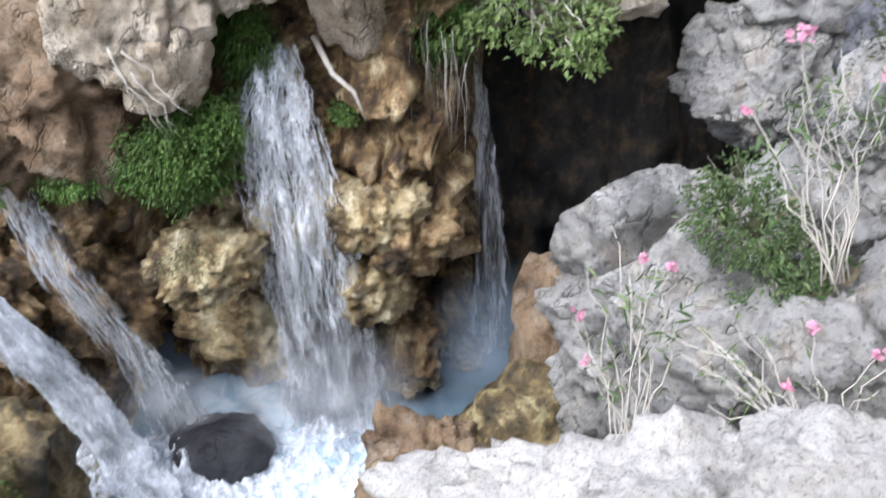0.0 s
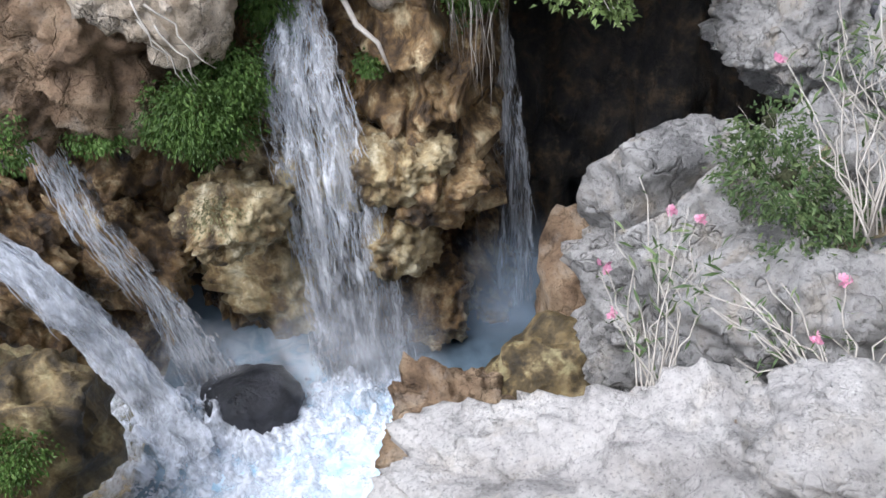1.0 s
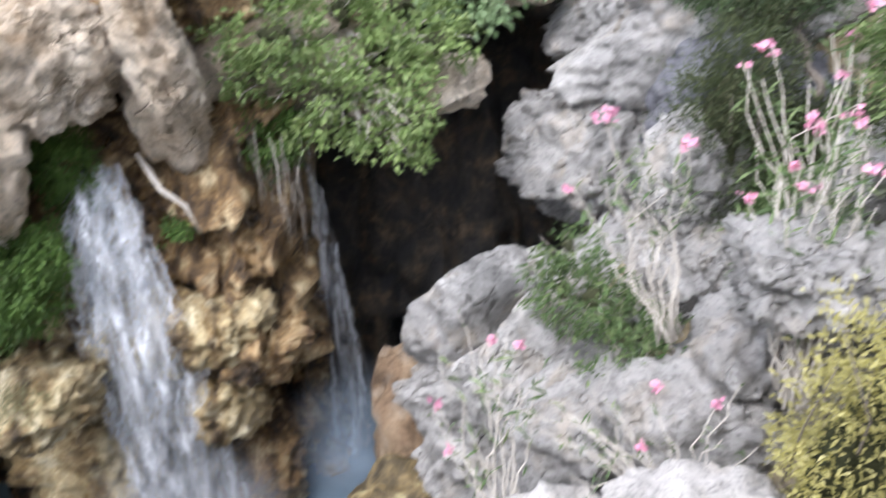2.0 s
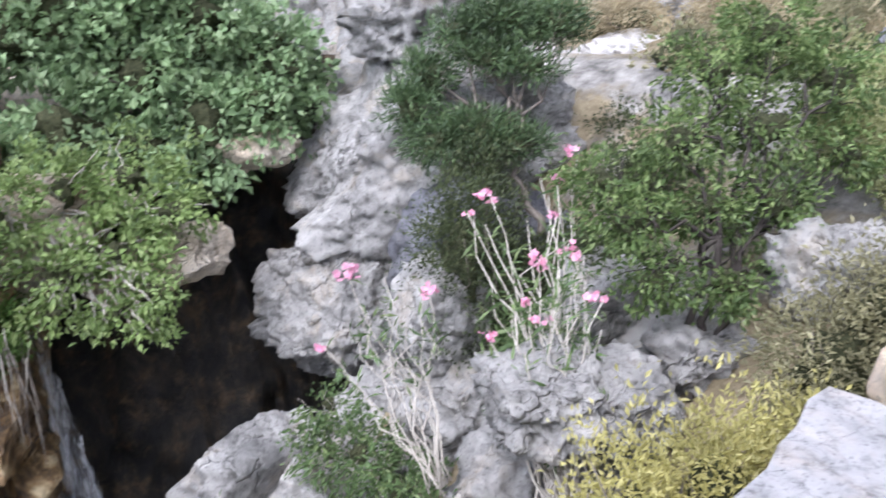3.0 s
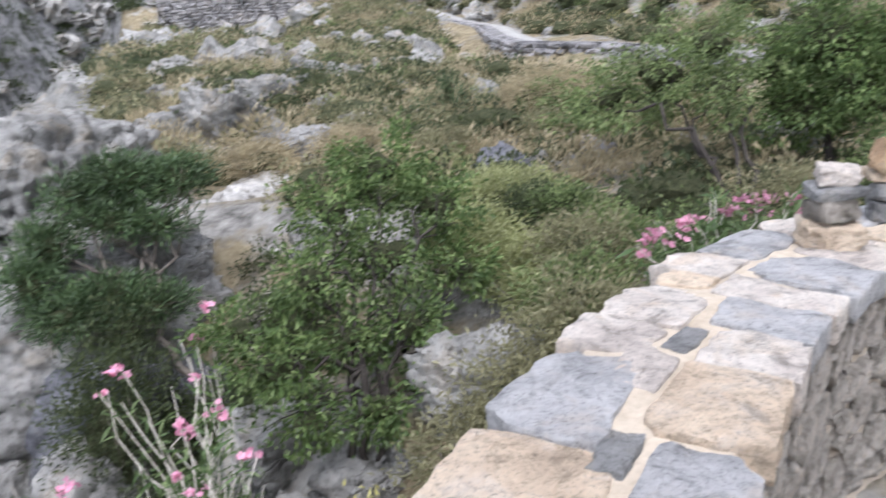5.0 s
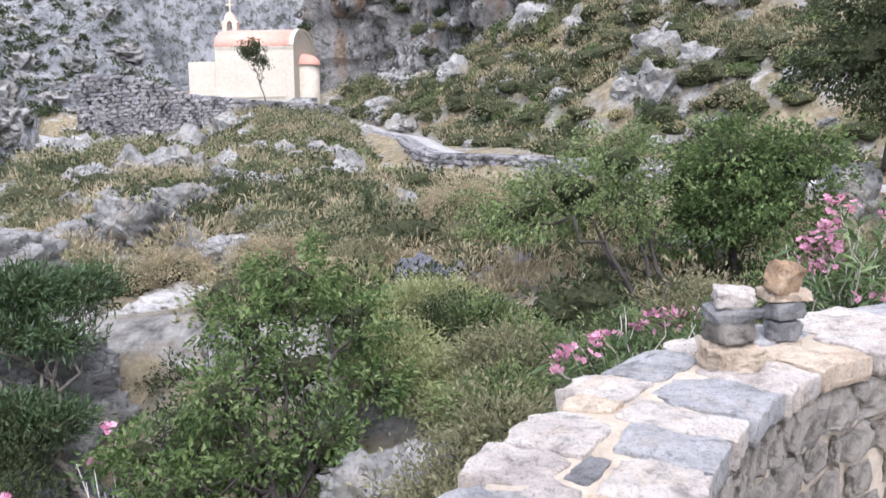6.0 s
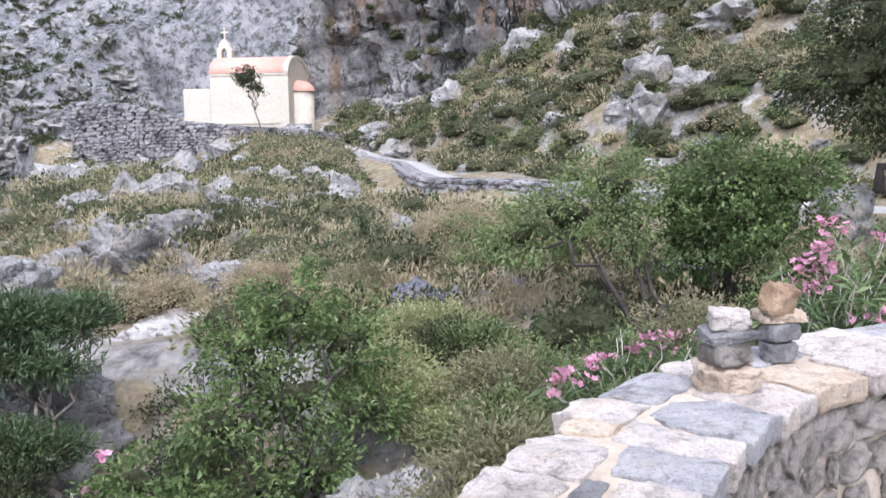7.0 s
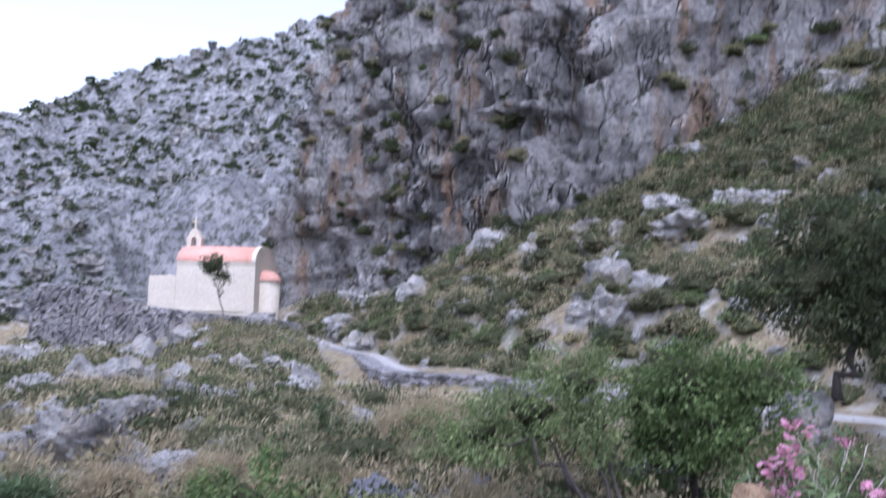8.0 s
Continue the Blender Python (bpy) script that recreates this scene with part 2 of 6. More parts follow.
def ridged(x, y, z, octaves=5):
    return noise.ridged_multi_fractal(Vector((x, y, z)), 0.9, 2.1, octaves, 1.0, 2.0) - 1.0


def step(a, b, v):
    t = min(1.0, max(0.0, (v - a) / (b - a)))
    return t * t * (3 - 2 * t)


ICO = {}


def ico(level):
    if level not in ICO:
        bm = bmesh.new()
        bmesh.ops.create_icosphere(bm, subdivisions=level, radius=1.0)
        ICO[level] = (np.array([v.co[:] for v in bm.verts]), np.array([[v.index for v in f.verts] for f in bm.faces]))
        bm.free()
    return ICO[level]


def rock_points(centre, radii, turn, seed, level=4, lump=0.35, rough=0.1, strata=0.0, flat=0.0, block=0.35, cuts=11, crease=0.07):
    """The points of a weathered rock: a ball squared off, split along flat faces, lumped, creased and pitted."""
    v, f = ico(level)
    radii, m = np.array(radii, float), np.array(Euler([radians(a) for a in turn]).to_matrix())
    out = np.empty_like(v)
    mean = float(radii.mean())
    box = np.abs(v).max(1, keepdims=True)
    v = v * (1 - block + block / box)
    r = np.random.default_rng(int(seed) * 13 + 5)
    for _ in range(cuts):
        n = r.normal(0, 1, 3)
        n /= np.linalg.norm(n)
        over = np.maximum(0.0, v @ n - r.uniform(0.7, 0.98) * (1 + 0.25 * block))
        v = v - over[:, None] * n * 0.9
    o = seed * 7.31
    for i, p in enumerate(v):
        q = p * radii / mean
        k = 1 + 0.6 * lump * noise.noise(Vector((q[0] * 1.1 + o, q[1] * 1.1, q[2] * 1.1)))
        k += lump * 0.35 * noise.noise(Vector((q[0] * 2.6, q[1] * 2.6 + o, q[2] * 2.6)))
        k += rough * fbm(q[0] * 3.2 + o, q[1] * 3.2, q[2] * 3.2, 6, 0.4) - rough * 0.15 * max(0.0, ridged(q[0] * 2.2, q[1] * 2.2 + o, q[2] * 2.2, 2))
        if crease:
            k -= crease * max(0.0, 1 - 8 * abs(noise.noise(Vector((q[0] * 1.25, q[1] * 1.25 - o, q[2] * 1.7)))))
        if strata:
            k -= strata * abs(math.sin(q[2] * 5 + 2 * noise.noise(Vector((q[0] * 1.5, q[1] * 1.5, o))))) ** 6
        w = p * k
        if flat and w[2] < -flat:
            w[2] = -flat + (w[2] + flat) * 0.15
        out[i] = w * radii
    return out @ m.T + np.array(centre), f


def boulder(name, centre, radii, seed, mat, label, turn=(0, 0, 0), category="boulder", **kw):
    pts, f = rock_points(centre, radii, turn, seed, **kw)
    base = (centre[0], centre[1], float(pts[:, 2].min()))
    ob = new(name, mesh_of(name, pts - np.array(base), f, mat))
    ob.location = base
    return tagged(ob, label, category)


def tube(points, radii, sides=5):
    """A tapered tube through the points."""
    pts = [Vector(p) for p in points]
    vs, fs = [], []
    side = None
    for i, p in enumerate(pts):
        d = (pts[min(i + 1, len(pts) - 1)] - pts[max(i - 1, 0)]).normalized()
        a = d.orthogonal().normalized() if side is None else (side - d * side.dot(d)).normalized()
        side = a
        b = d.cross(a)
        for k in range(sides):
            w = 2 * math.pi * k / sides
            vs.append(p + (a * math.cos(w) + b * math.sin(w)) * radii[i])
    for i in range(len(pts) - 1):
        for k in range(sides):
            k2 = (k + 1) % sides
            fs.append((i * sides + k, i * sides + k2, (i + 1) * sides + k2, (i + 1) * sides + k))
    n = len(vs)
    vs += [pts[0], pts[-1]]
    for k in range(sides):
        k2 = (k + 1) % sides
        fs.append((n, k2, k, k))
        fs.append((n + 1, n - sides + k, n - sides + k2, n - sides + k2))
    return [tuple(v) for v in vs], [tuple(dict.fromkeys(f)) for f in fs]


def tubes(list_of):
    vs, fs = [], []
    for v, f in list_of:
        o = len(vs)
        vs += v
        fs += [tuple(i + o for i in q) for q in f]
    return vs, fs


def bent(a, b, r, wander=0.12, n=6, sag=0.0):
    """Points of a crooked branch from a to b."""
    a, b = np.array(a, float), np.array(b, float)
    size = np.linalg.norm(b - a)
    out = []
    for i in range(n):
        t = i / (n - 1)
        w = math.sin(math.pi * t) if i < n - 1 else 0.3
        out.append(a + (b - a) * t + r.normal(0, wander * size * 0.4, 3) * w + np.array([0, 0, -sag * size * math.sin(math.pi * t)]))
    return out


def leaves(at, size, r, aspect=0.45, droop=0.2, up=0.4, out=None):
    """Folded rhombic leaves at the given points: arrays of points and quads."""
    at = np.asarray(at, float)
    n = len(at)
    d = r.normal(0, 1, (n, 3))
    if out is not None:
        d = d * 0.6 + out
    d[:, 2] -= droop
    d /= np.linalg.norm(d, axis=1, keepdims=True)
    nrm = r.normal(0, 1, (n, 3))
    nrm[:, 2] += up * 3
    s = np.cross(d, nrm)
    s /= np.linalg.norm(s, axis=1, keepdims=True) + 1e-9
    u = np.cross(s, d)
    L = (size * r.uniform(0.6, 1.35, n))[:, None]
    W = L * aspect
    p0, p2 = at, at + d * L - u * L * 0.15
    mid = at + d * L * 0.5
    p1, p3 = mid + s * W * 0.5 + u * W * 0.25, mid - s * W * 0.5 + u * W * 0.25
    v = np.stack([p0, p1, p2, p3], 1).reshape(-1, 3)
    f = np.arange(n * 4).reshape(-1, 4)
    return v, f


def ball_of_quads(n=4):
    """A unit ball of 6 n n quads."""
    vs, fs = [], []
    for axis in range(3):
        for sign in (-1, 1):
            o = len(vs)
            for i in range(n + 1):
                for j in range(n + 1):
                    p = [0.0, 0.0, 0.0]
                    p[axis], p[(axis + 1) % 3], p[(axis + 2) % 3] = sign, 2 * i / n - 1, 2 * j / n - 1
                    vs.append(Vector(p).normalized()[:])
            for i in range(n):
                for j in range(n):
                    a = o + i * (n + 1) + j
                    q = (a, a + n + 1, a + n + 2, a + 1)
                    fs.append(q if sign > 0 else q[::-1])
    return np.array(vs), np.array(fs)


BALL = ball_of_quads()


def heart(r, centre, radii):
    """Lumpy middle of a bush, hidden in its leaves: inner shade as a dark solid."""
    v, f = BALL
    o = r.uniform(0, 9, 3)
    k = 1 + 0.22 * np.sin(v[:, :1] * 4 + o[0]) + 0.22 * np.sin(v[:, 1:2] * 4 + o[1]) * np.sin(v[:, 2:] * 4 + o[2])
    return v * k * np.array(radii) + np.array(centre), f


def joined(pieces):
    vs, fs, n = [], [], 0
    for v, f in pieces:
        vs.append(v)
        fs.append(f + n)
        n += len(v)
    return np.concatenate(vs), np.concatenate(fs)


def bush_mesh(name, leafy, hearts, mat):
    """Leaves over a twig-brown core, dark to give the shade inside."""
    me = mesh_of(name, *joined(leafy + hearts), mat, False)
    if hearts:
        me.materials.append(INNER_SHADE)
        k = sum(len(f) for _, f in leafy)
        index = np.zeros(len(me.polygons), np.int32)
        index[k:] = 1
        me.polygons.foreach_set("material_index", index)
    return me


def cloud(r, centre, radii, clumps, each, spread, shell=0.55):
    """Leaf places: clumps near the skin of an ellipsoid, with gaps between."""
    d = r.normal(0, 1, (clumps, 3))
    d /= np.linalg.norm(d, axis=1, keepdims=True)
    k = shell + (1 - shell) * r.uniform(0, 1, (clumps, 1)) ** 0.6
    c = np.array(centre) + d * k * np.array(radii) * (1 + 0.18 * r.normal(0, 1, (clumps, 1)))
    pts = np.repeat(c, each, 0) + r.normal(0, 1, (clumps * each, 3)) * spread * np.array([1, 1, 0.7])
    out = np.repeat(d, each, 0)
    return pts, out


def tree(name, base, lobes, seed, leaf, bark, label, category="tree", size=0.08, density=1.0, trunk=0.06, aspect=0.5, droop=0.2, trunks=1, spread=0.1, twigs=3, core=0.5):
    """Trunks and limbs to each lobe of the crown, and a crown of separate leaves. lobes: (centre, radii)."""
    r = rng(seed)
    ob = thing(name, base, label, category)
    base = np.array(base, float)
    mean = np.mean([c for c, _ in lobes], 0)
    crowns, hearts = [], []
    forks = []
    for k in range(trunks):
        foot = base + (r.normal(0, trunk * 2, 3) * np.array([1, 1, 0]) if k else 0)
        fork = foot + (mean - foot) * 0.5 + r.normal(0, 0.12, 3) * (k + 0.5)
        pts = bent(foot + np.array([0, 0, -0.1]), fork, r, 0.15, 7)
        part("trunk", mesh_of("trunk", *tubes([tube(local(ob, pts), np.linspace(trunk, trunk * 0.6, 7), 7)]), bark), ob)
        forks.append(fork)
    for i, (c, rad) in enumerate(lobes):
        c, rad = np.array(c, float), np.array(rad, float)
        fork = forks[i % trunks]
        pts = bent(fork, c, r, 0.2, 7)
        limbs = [tube(local(ob, pts), np.linspace(trunk * 0.55, trunk * 0.2, 7), 5)]
        for _ in range(twigs + 2):
            d = r.normal(0, 1, 3)
            tip = c + d / np.linalg.norm(d) * rad * 0.95
            tw = bent(pts[int(r.integers(3, 6))], tip, r, 0.2, 5)
            limbs.append(tube(local(ob, tw), np.linspace(trunk * 0.22, trunk * 0.05, 5), 4))
        part("limb", mesh_of("limb", *tubes(limbs), bark), ob)
        area = (rad[0] * rad[1] + rad[1] * rad[2] + rad[0] * rad[2])
        clumps = int(max(10, 38 * area * density / (spread * 10)))
        p, o = cloud(r, c, rad, clumps, max(8, int(40 * (spread / size) ** 1.2 * 0.55)), spread * 0.85)
        crowns.append(leaves(local(ob, p), size, r, aspect, droop, out=o))
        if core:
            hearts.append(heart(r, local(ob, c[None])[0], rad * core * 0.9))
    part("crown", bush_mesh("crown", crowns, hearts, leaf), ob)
    return ob


def oleander(base, seed, tips, leafy=0.5, size=0.13, pale=True, label="oleander bush with pale stems and pink flowers", extra=6, stem=0.0085, leafn=26, bare=0.45):
    """Stems from one root to the given tips; long narrow leaves on the upper stem; flower heads at tips marked so. tips: (place, flowered)."""
    r = rng(seed)
    ob = thing("oleander", base, label, "shrub", "oleanders in the gorge")
    base = np.array(base, float)
    all_tips = [(np.array(p, float), fl) for p, fl in tips]
    mean = np.mean([p for p, _ in all_tips], 0)
    for _ in range(extra):
        p = all_tips[int(r.integers(len(tips)))][0]
        all_tips.append((base + (p - base) * r.uniform(0.6, 0.95) + r.normal(0, 0.16, 3), False))
    lv, lf, n = [], [], 0
    for p, fl in all_tips:
        pts = bent(base + r.normal(0, 0.06, 3) * np.array([1, 1, 0.2]), p, r, 0.1, 8, -0.03)
        me = mesh_of("stem", *tube(local(ob, pts), np.linspace(stem, stem * 0.35, 8), 5), BARK_PALE if pale else BARK)
        part("stem", me, ob)
        at = []
        k = int(leafn * leafy * r.uniform(0.6, 1.4))
        for _ in range(k):
            t = r.uniform(bare, 1.0) * 7
            i = min(6, int(t))
            at.append(pts[i] + (pts[i + 1] - pts[i]) * (t - i) + r.normal(0, 0.012, 3))
        if at:
            v, f = leaves(local(ob, at), size, r, 0.16, -0.35, 0.3)
            lv.append(v)
            lf.append(f + n)
            n += len(v)
        if fl:
            flower_head(ob, p, r, fl if isinstance(fl, float) else 0.09)
    if lv:
        part("foliage", mesh_of("foliage", np.concatenate(lv), np.concatenate(lf), OLEANDER, False), ob)
    return ob


def flower_head(ob, at, r, size):
    """A head of five-petalled flowers."""
    vs, fs = [], []
    count = max(7, int(14 * size / 0.09))
    for _ in range(count):
        c = local(ob, np.array(at)[None])[0] + r.normal(0, size * 0.45, 3) * np.array([1, 1, 0.6])
        n = Vector(r.normal(0, 1, 3) + np.array([0, -0.6, 0.8])).normalized()
        a = n.orthogonal().normalized()
        b = n.cross(a)
        s = 0.03 * r.uniform(0.75, 1.2)
        for k in range(5):
            w = 2 * math.pi * k / 5 + r.uniform(0, 0.3)
            d = a * math.cos(w) + b * math.sin(w)
            e = a * -math.sin(w) + b * math.cos(w)
            c0, o = Vector(c), len(vs)
            vs += [tuple(c0), tuple(c0 + d * s * 0.6 + e * s * 0.42 + n * s * 0.1), tuple(c0 + d * s + n * s * 0.3), tuple(c0 + d * s * 0.6 - e * s * 0.42 + n * s * 0.1)]
            fs.append((o, o + 1, o + 2, o + 3))
    part("flower_head", mesh_of("flower_head", np.array(vs), np.array(fs), PINK, False), ob, "pink flower head")


# ---- the lie of the land ----
UX, UY = 0.46, 0.888  # along the footpath to the chapel
NX, NY = 0.888, -0.46  # uphill from it


def path_frame(x, y):
    """How far along the footpath and how far uphill of it."""
    dx, dy = x - 23.0, y - 7.0
    return dx * UX + dy * UY, dx * NX + dy * NY


def wall_outer(x):
    return 0.92 - (0.08 if x < 3.05 else 0.17) * min(abs(x - 3.05), 3.2 if x > 3.05 else 9) ** 2


def gorge_edge(y):
    """The x where the right bank drops into the gorge."""
    for (a, xa), (b, xb) in zip(EDGE, EDGE[1:]):
        if y <= b:
            return xa + (xb - xa) * max(0.0, (y - a) / (b - a))
    return EDGE[-1][1] + (y - EDGE[-1][0]) * 0.45


EDGE = [(1.0, -3.0), (3.0, -0.6), (4.6, 1.4), (7.0, 3.5), (9.0, 4.9), (12.7, 6.0), (17.3, 9.6), (26.8, 17.0), (34.7, 23.3), (46.0, 32.5)]


TRACK = [(44.5, 35.5, 2.1), (39.5, 31.0, 1.8), (33.1, 23.0, 1.12), (29.7, 19.1, 0.98), (25.6, 15.6, 0.74), (23.6, 13.7, 0.68), (22.9, 11.8, 0.7), (22.6, 10.2, 0.72), (22.0, 8.0, 0.64), (21.5, 6.1, 0.56), (20.6, 2.5, 0.4), (19.0, -4.0, 0.3)]


def near_path(x, y):
    """Distance to the footpath, and its height there."""
    best = (99.0, 0.0)
    for (ax, ay, az), (bx, by, bz) in zip(TRACK, TRACK[1:]):
        dx, dy = bx - ax, by - ay
        t = min(1.0, max(0.0, ((x - ax) * dx + (y - ay) * dy) / (dx * dx + dy * dy)))
        d = math.hypot(x - ax - t * dx, y - ay - t * dy)
        if d < best[0]:
            best = (d, az + t * (bz - az))
    return best


def far_start(az):
    return 26 + 38 * step(14, 34, az)


def ground_z(x, y, fine=True):
    q, s = path_frame(x, y)
    r = math.hypot(x, y)
    az = math.degrees(math.atan2(x, y))
    z = 0.5 + 0.03 * q
    z += 0.062 * min(s, 0) - 0.4 * step(0.4, 3.0, -s) * (1 - step(6, 11, -s))
    if s > 1.2:
        z += 0.68 * (s - 1.2) * step(1.2, 4, s) * (1 - 0.65 * step(17, 28, q))
    if fine:
        amp = step(3, 14, r)
        z += amp * (0.35 * fbm(x * 0.18, y * 0.18, 3.1, 4) + 0.14 * max(0, ridged(x * 0.5, y * 0.5, 1.0, 4)))
        if s > 1.5:
            z += 0.5 * step(1.5, 5, s) * ridged(x * 0.22, y * 0.22, 9.0, 4)
    # levelled footpath
    if r > 15:
        d, zp = near_path(x, y)
        z += (zp - 0.06 - z) * (1 - (step(0.9, 2.2, d) if s > -0.2 else step(0.5, 1.4, d)))
    # hollow under the parapet
    z -= 2.7 * math.exp(-((x - 1.8) ** 2 + (y - 4.8) ** 2) / 9.0)
    z -= 2.4 * math.exp(-((x - 0.7) ** 2) / 4.0 - ((y - 3.0) ** 2) / 1.6)
    z -= 1.6 * math.exp(-((x - 4.9) ** 2 + (y - 6.7) ** 2) / 2.2)
    z -= 0.8 * step(16, 30, q) * (1 - step(-4.5, -1.2, s))
    # gorge
    g = 1 - step(-0.7, 0.5, x - gorge_edge(y))
    if y > 1.0:
        z += (-9.0 - z) * g
    # far side of the valley
    if az < 70:
        r0 = far_start(az)
        if r > r0 and (s < 1.5 or r > 90):
            crest = 36 + 1.34 * (az - 32) + 1.6 * fbm(az * 0.45, 4.0, 0.5, 5)
            far = min(r, 165) - r0
            z = z * (1 - step(r0, r0 + 15, r)) + crest * far / (165 - r0) - 0.9 * max(0, r - 165)
            amp = step(0, 25, far) * (1 - step(95, 101, far + r0 - 64))
            z += amp * (5 * fbm(x * 0.03, y * 0.03, 2.0, 3, 0.9) + 2.6 * max(-0.5, ridged(x * 0.09, y * 0.09, 5.0, 5)) + 1.0 * fbm(x * 0.4, y * 0.4, 1.0, 3))
    # the platform where the viewer stands
    if x < 7.2:
        k = 1 - step(-0.35, -0.2, y - wall_outer(x))
        z += (0.02 * fbm(x * 2, y * 2, 0, 3) - z) * k
    return z


def make_ground():
    az = np.concatenate([np.linspace(-180, -45, 28)[:-1], np.linspace(-45, 105, 470), np.linspace(105, 180, 16)[1:-1]])
    rad = np.concatenate([[0.05], 0.5 * (700 / 0.5) ** (np.linspace(0, 1, 300))])
    verts = np.empty((len(az) * len(rad), 3))
    i = 0
    for a in az:
        sa, ca = math.sin(radians(a)), math.cos(radians(a))
        for d in rad:
            x, y = d * sa, d * ca
            verts[i] = (x, y, ground_z(x, y))
            i += 1
    f = grid_faces(len(az), len(rad), True)[:, ::-1]
    s = Shader("dry_stony_ground")
    grass = s.ramp(s.noise(3.0, 8, 0.7), [(0.3, (0.12, 0.1, 0.06)), (0.5, (0.25, 0.205, 0.13)), (0.68, (0.38, 0.32, 0.21))])
    stone = s.ramp(s.noise(1.4, 9, 0.7), [(0.38, (0.1, 0.095, 0.085)), (0.5, (0.29, 0.275, 0.25)), (0.64, (0.46, 0.44, 0.4))])
    scrub = s.ramp(s.noise(5, 6, 0.7), [(0.35, (0.06, 0.075, 0.035)), (0.65, (0.17, 0.175, 0.085))])
    c = s.mix(s.ramp(s.noise(0.5, 8, 0.68), [(0.48, 0.0), (0.58, 1.0)]), grass, stone)
    c = s.mix(s.ramp(s.noise(0.28, 9, 0.72, distortion=0.4), [(0.56, 0.0), (0.64, 0.7)]), c, scrub)
    n = s.bump(s.noise(1.6, 10, 0.7), 0.25, 0.9)
    n = s.bump(s.noise(14, 6, 0.7), 0.03, 0.7, n)
    me = mesh_of("ground", verts, f, s.done(c, 0.95, n, 0.15))
    # bare rock and scrub on the far slopes, rock colour paled and cooled for haze
    m = Shader("hazed_mountain_slope")
    rockc = m.ramp(m.noise(0.3, 13, 0.78), [(0.36, (0.22, 0.22, 0.235)), (0.49, (0.46, 0.455, 0.46)), (0.59, (0.68, 0.67, 0.66))])
    green = m.ramp(m.noise(1.3, 12, 0.85), [(0.5, 0.0), (0.54, 0.85)])
    mc = m.mix(green, rockc, (0.085, 0.1, 0.06))
    me.materials.append(m.done(mc, 0.95, m.bump(m.noise(0.5, 14, 0.8), 1.8, 1.0), 0.1))
    mid = verts[f].mean(1)
    az_f = np.degrees(np.arctan2(mid[:, 0], mid[:, 1]))
    r_f = np.hypot(mid[:, 0], mid[:, 1])
    me.polygons.foreach_set("material_index", ((az_f < 72) & (az_f > -60) & (r_f > np.array([far_start(a) + 4 for a in az_f]))).astype(np.int32))
    ob = new("ground", me)
    return tagged(ob, "dry stony hillside with grass and bare limestone", "ground", kind="structure")


make_ground()


def make_cliff():
    """The rock wall above the hillside, behind the chapel."""
    nu, nv = 300, 170
    verts = np.empty((nu * nv, 3))
    for i in range(nu):
        q = -34 + 88 * i / (nu - 1)
        sc = 19 - 0.42 * q + 2.2 * math.sin(q * 0.35) + 9.5 * step(28, 32.5, q) + 10 * step(44, 54, q) + 13 * (1 - step(0, 15, q))
        for j in range(nv):
            h = 48 * (j / (nv - 1))
            zb = 0.5 + 0.03 * q + 0.68 * max(0, sc - 1.2) * (1 - 0.65 * step(17, 28, q))
            big = 2.6 * fbm(q * 0.1, h * 0.04, 2.0, 3) + 2.8 * max(-0.6, ridged(q * 0.2, h * 0.05, 4.0, 6))
            small = 1.3 * fbm(q * 0.6, h * 0.3, 7.0, 6, 0.5) + 1.0 * max(-0.4, ridged(q * 0.8, h * 0.4, 3.0, 5))
            ledge = 1.4 * (h / 9 - math.floor(h / 9 + 0.3 * noise.noise(Vector((q * 0.1, 0, 5)))) ) * step(2, 8, h)
            back = 0.24 * h + (16 * step(30, 48, h) if q < 20 else 7 * step(34, 48, h))
            s = sc + back - (big + small) * step(-1, 4, h) + ledge
            verts[i * nv + j] = (23 + q * UX + s * NX, 7 + q * UY + s * NY, zb - 2.5 + h)
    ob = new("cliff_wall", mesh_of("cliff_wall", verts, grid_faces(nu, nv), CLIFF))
    return tagged(ob, "steep grey limestone cliff with ochre streaks", "cliff", kind="structure")


make_cliff()


# ---- the gorge: waterfall wall, cave and pool ----
POOL = -7.7


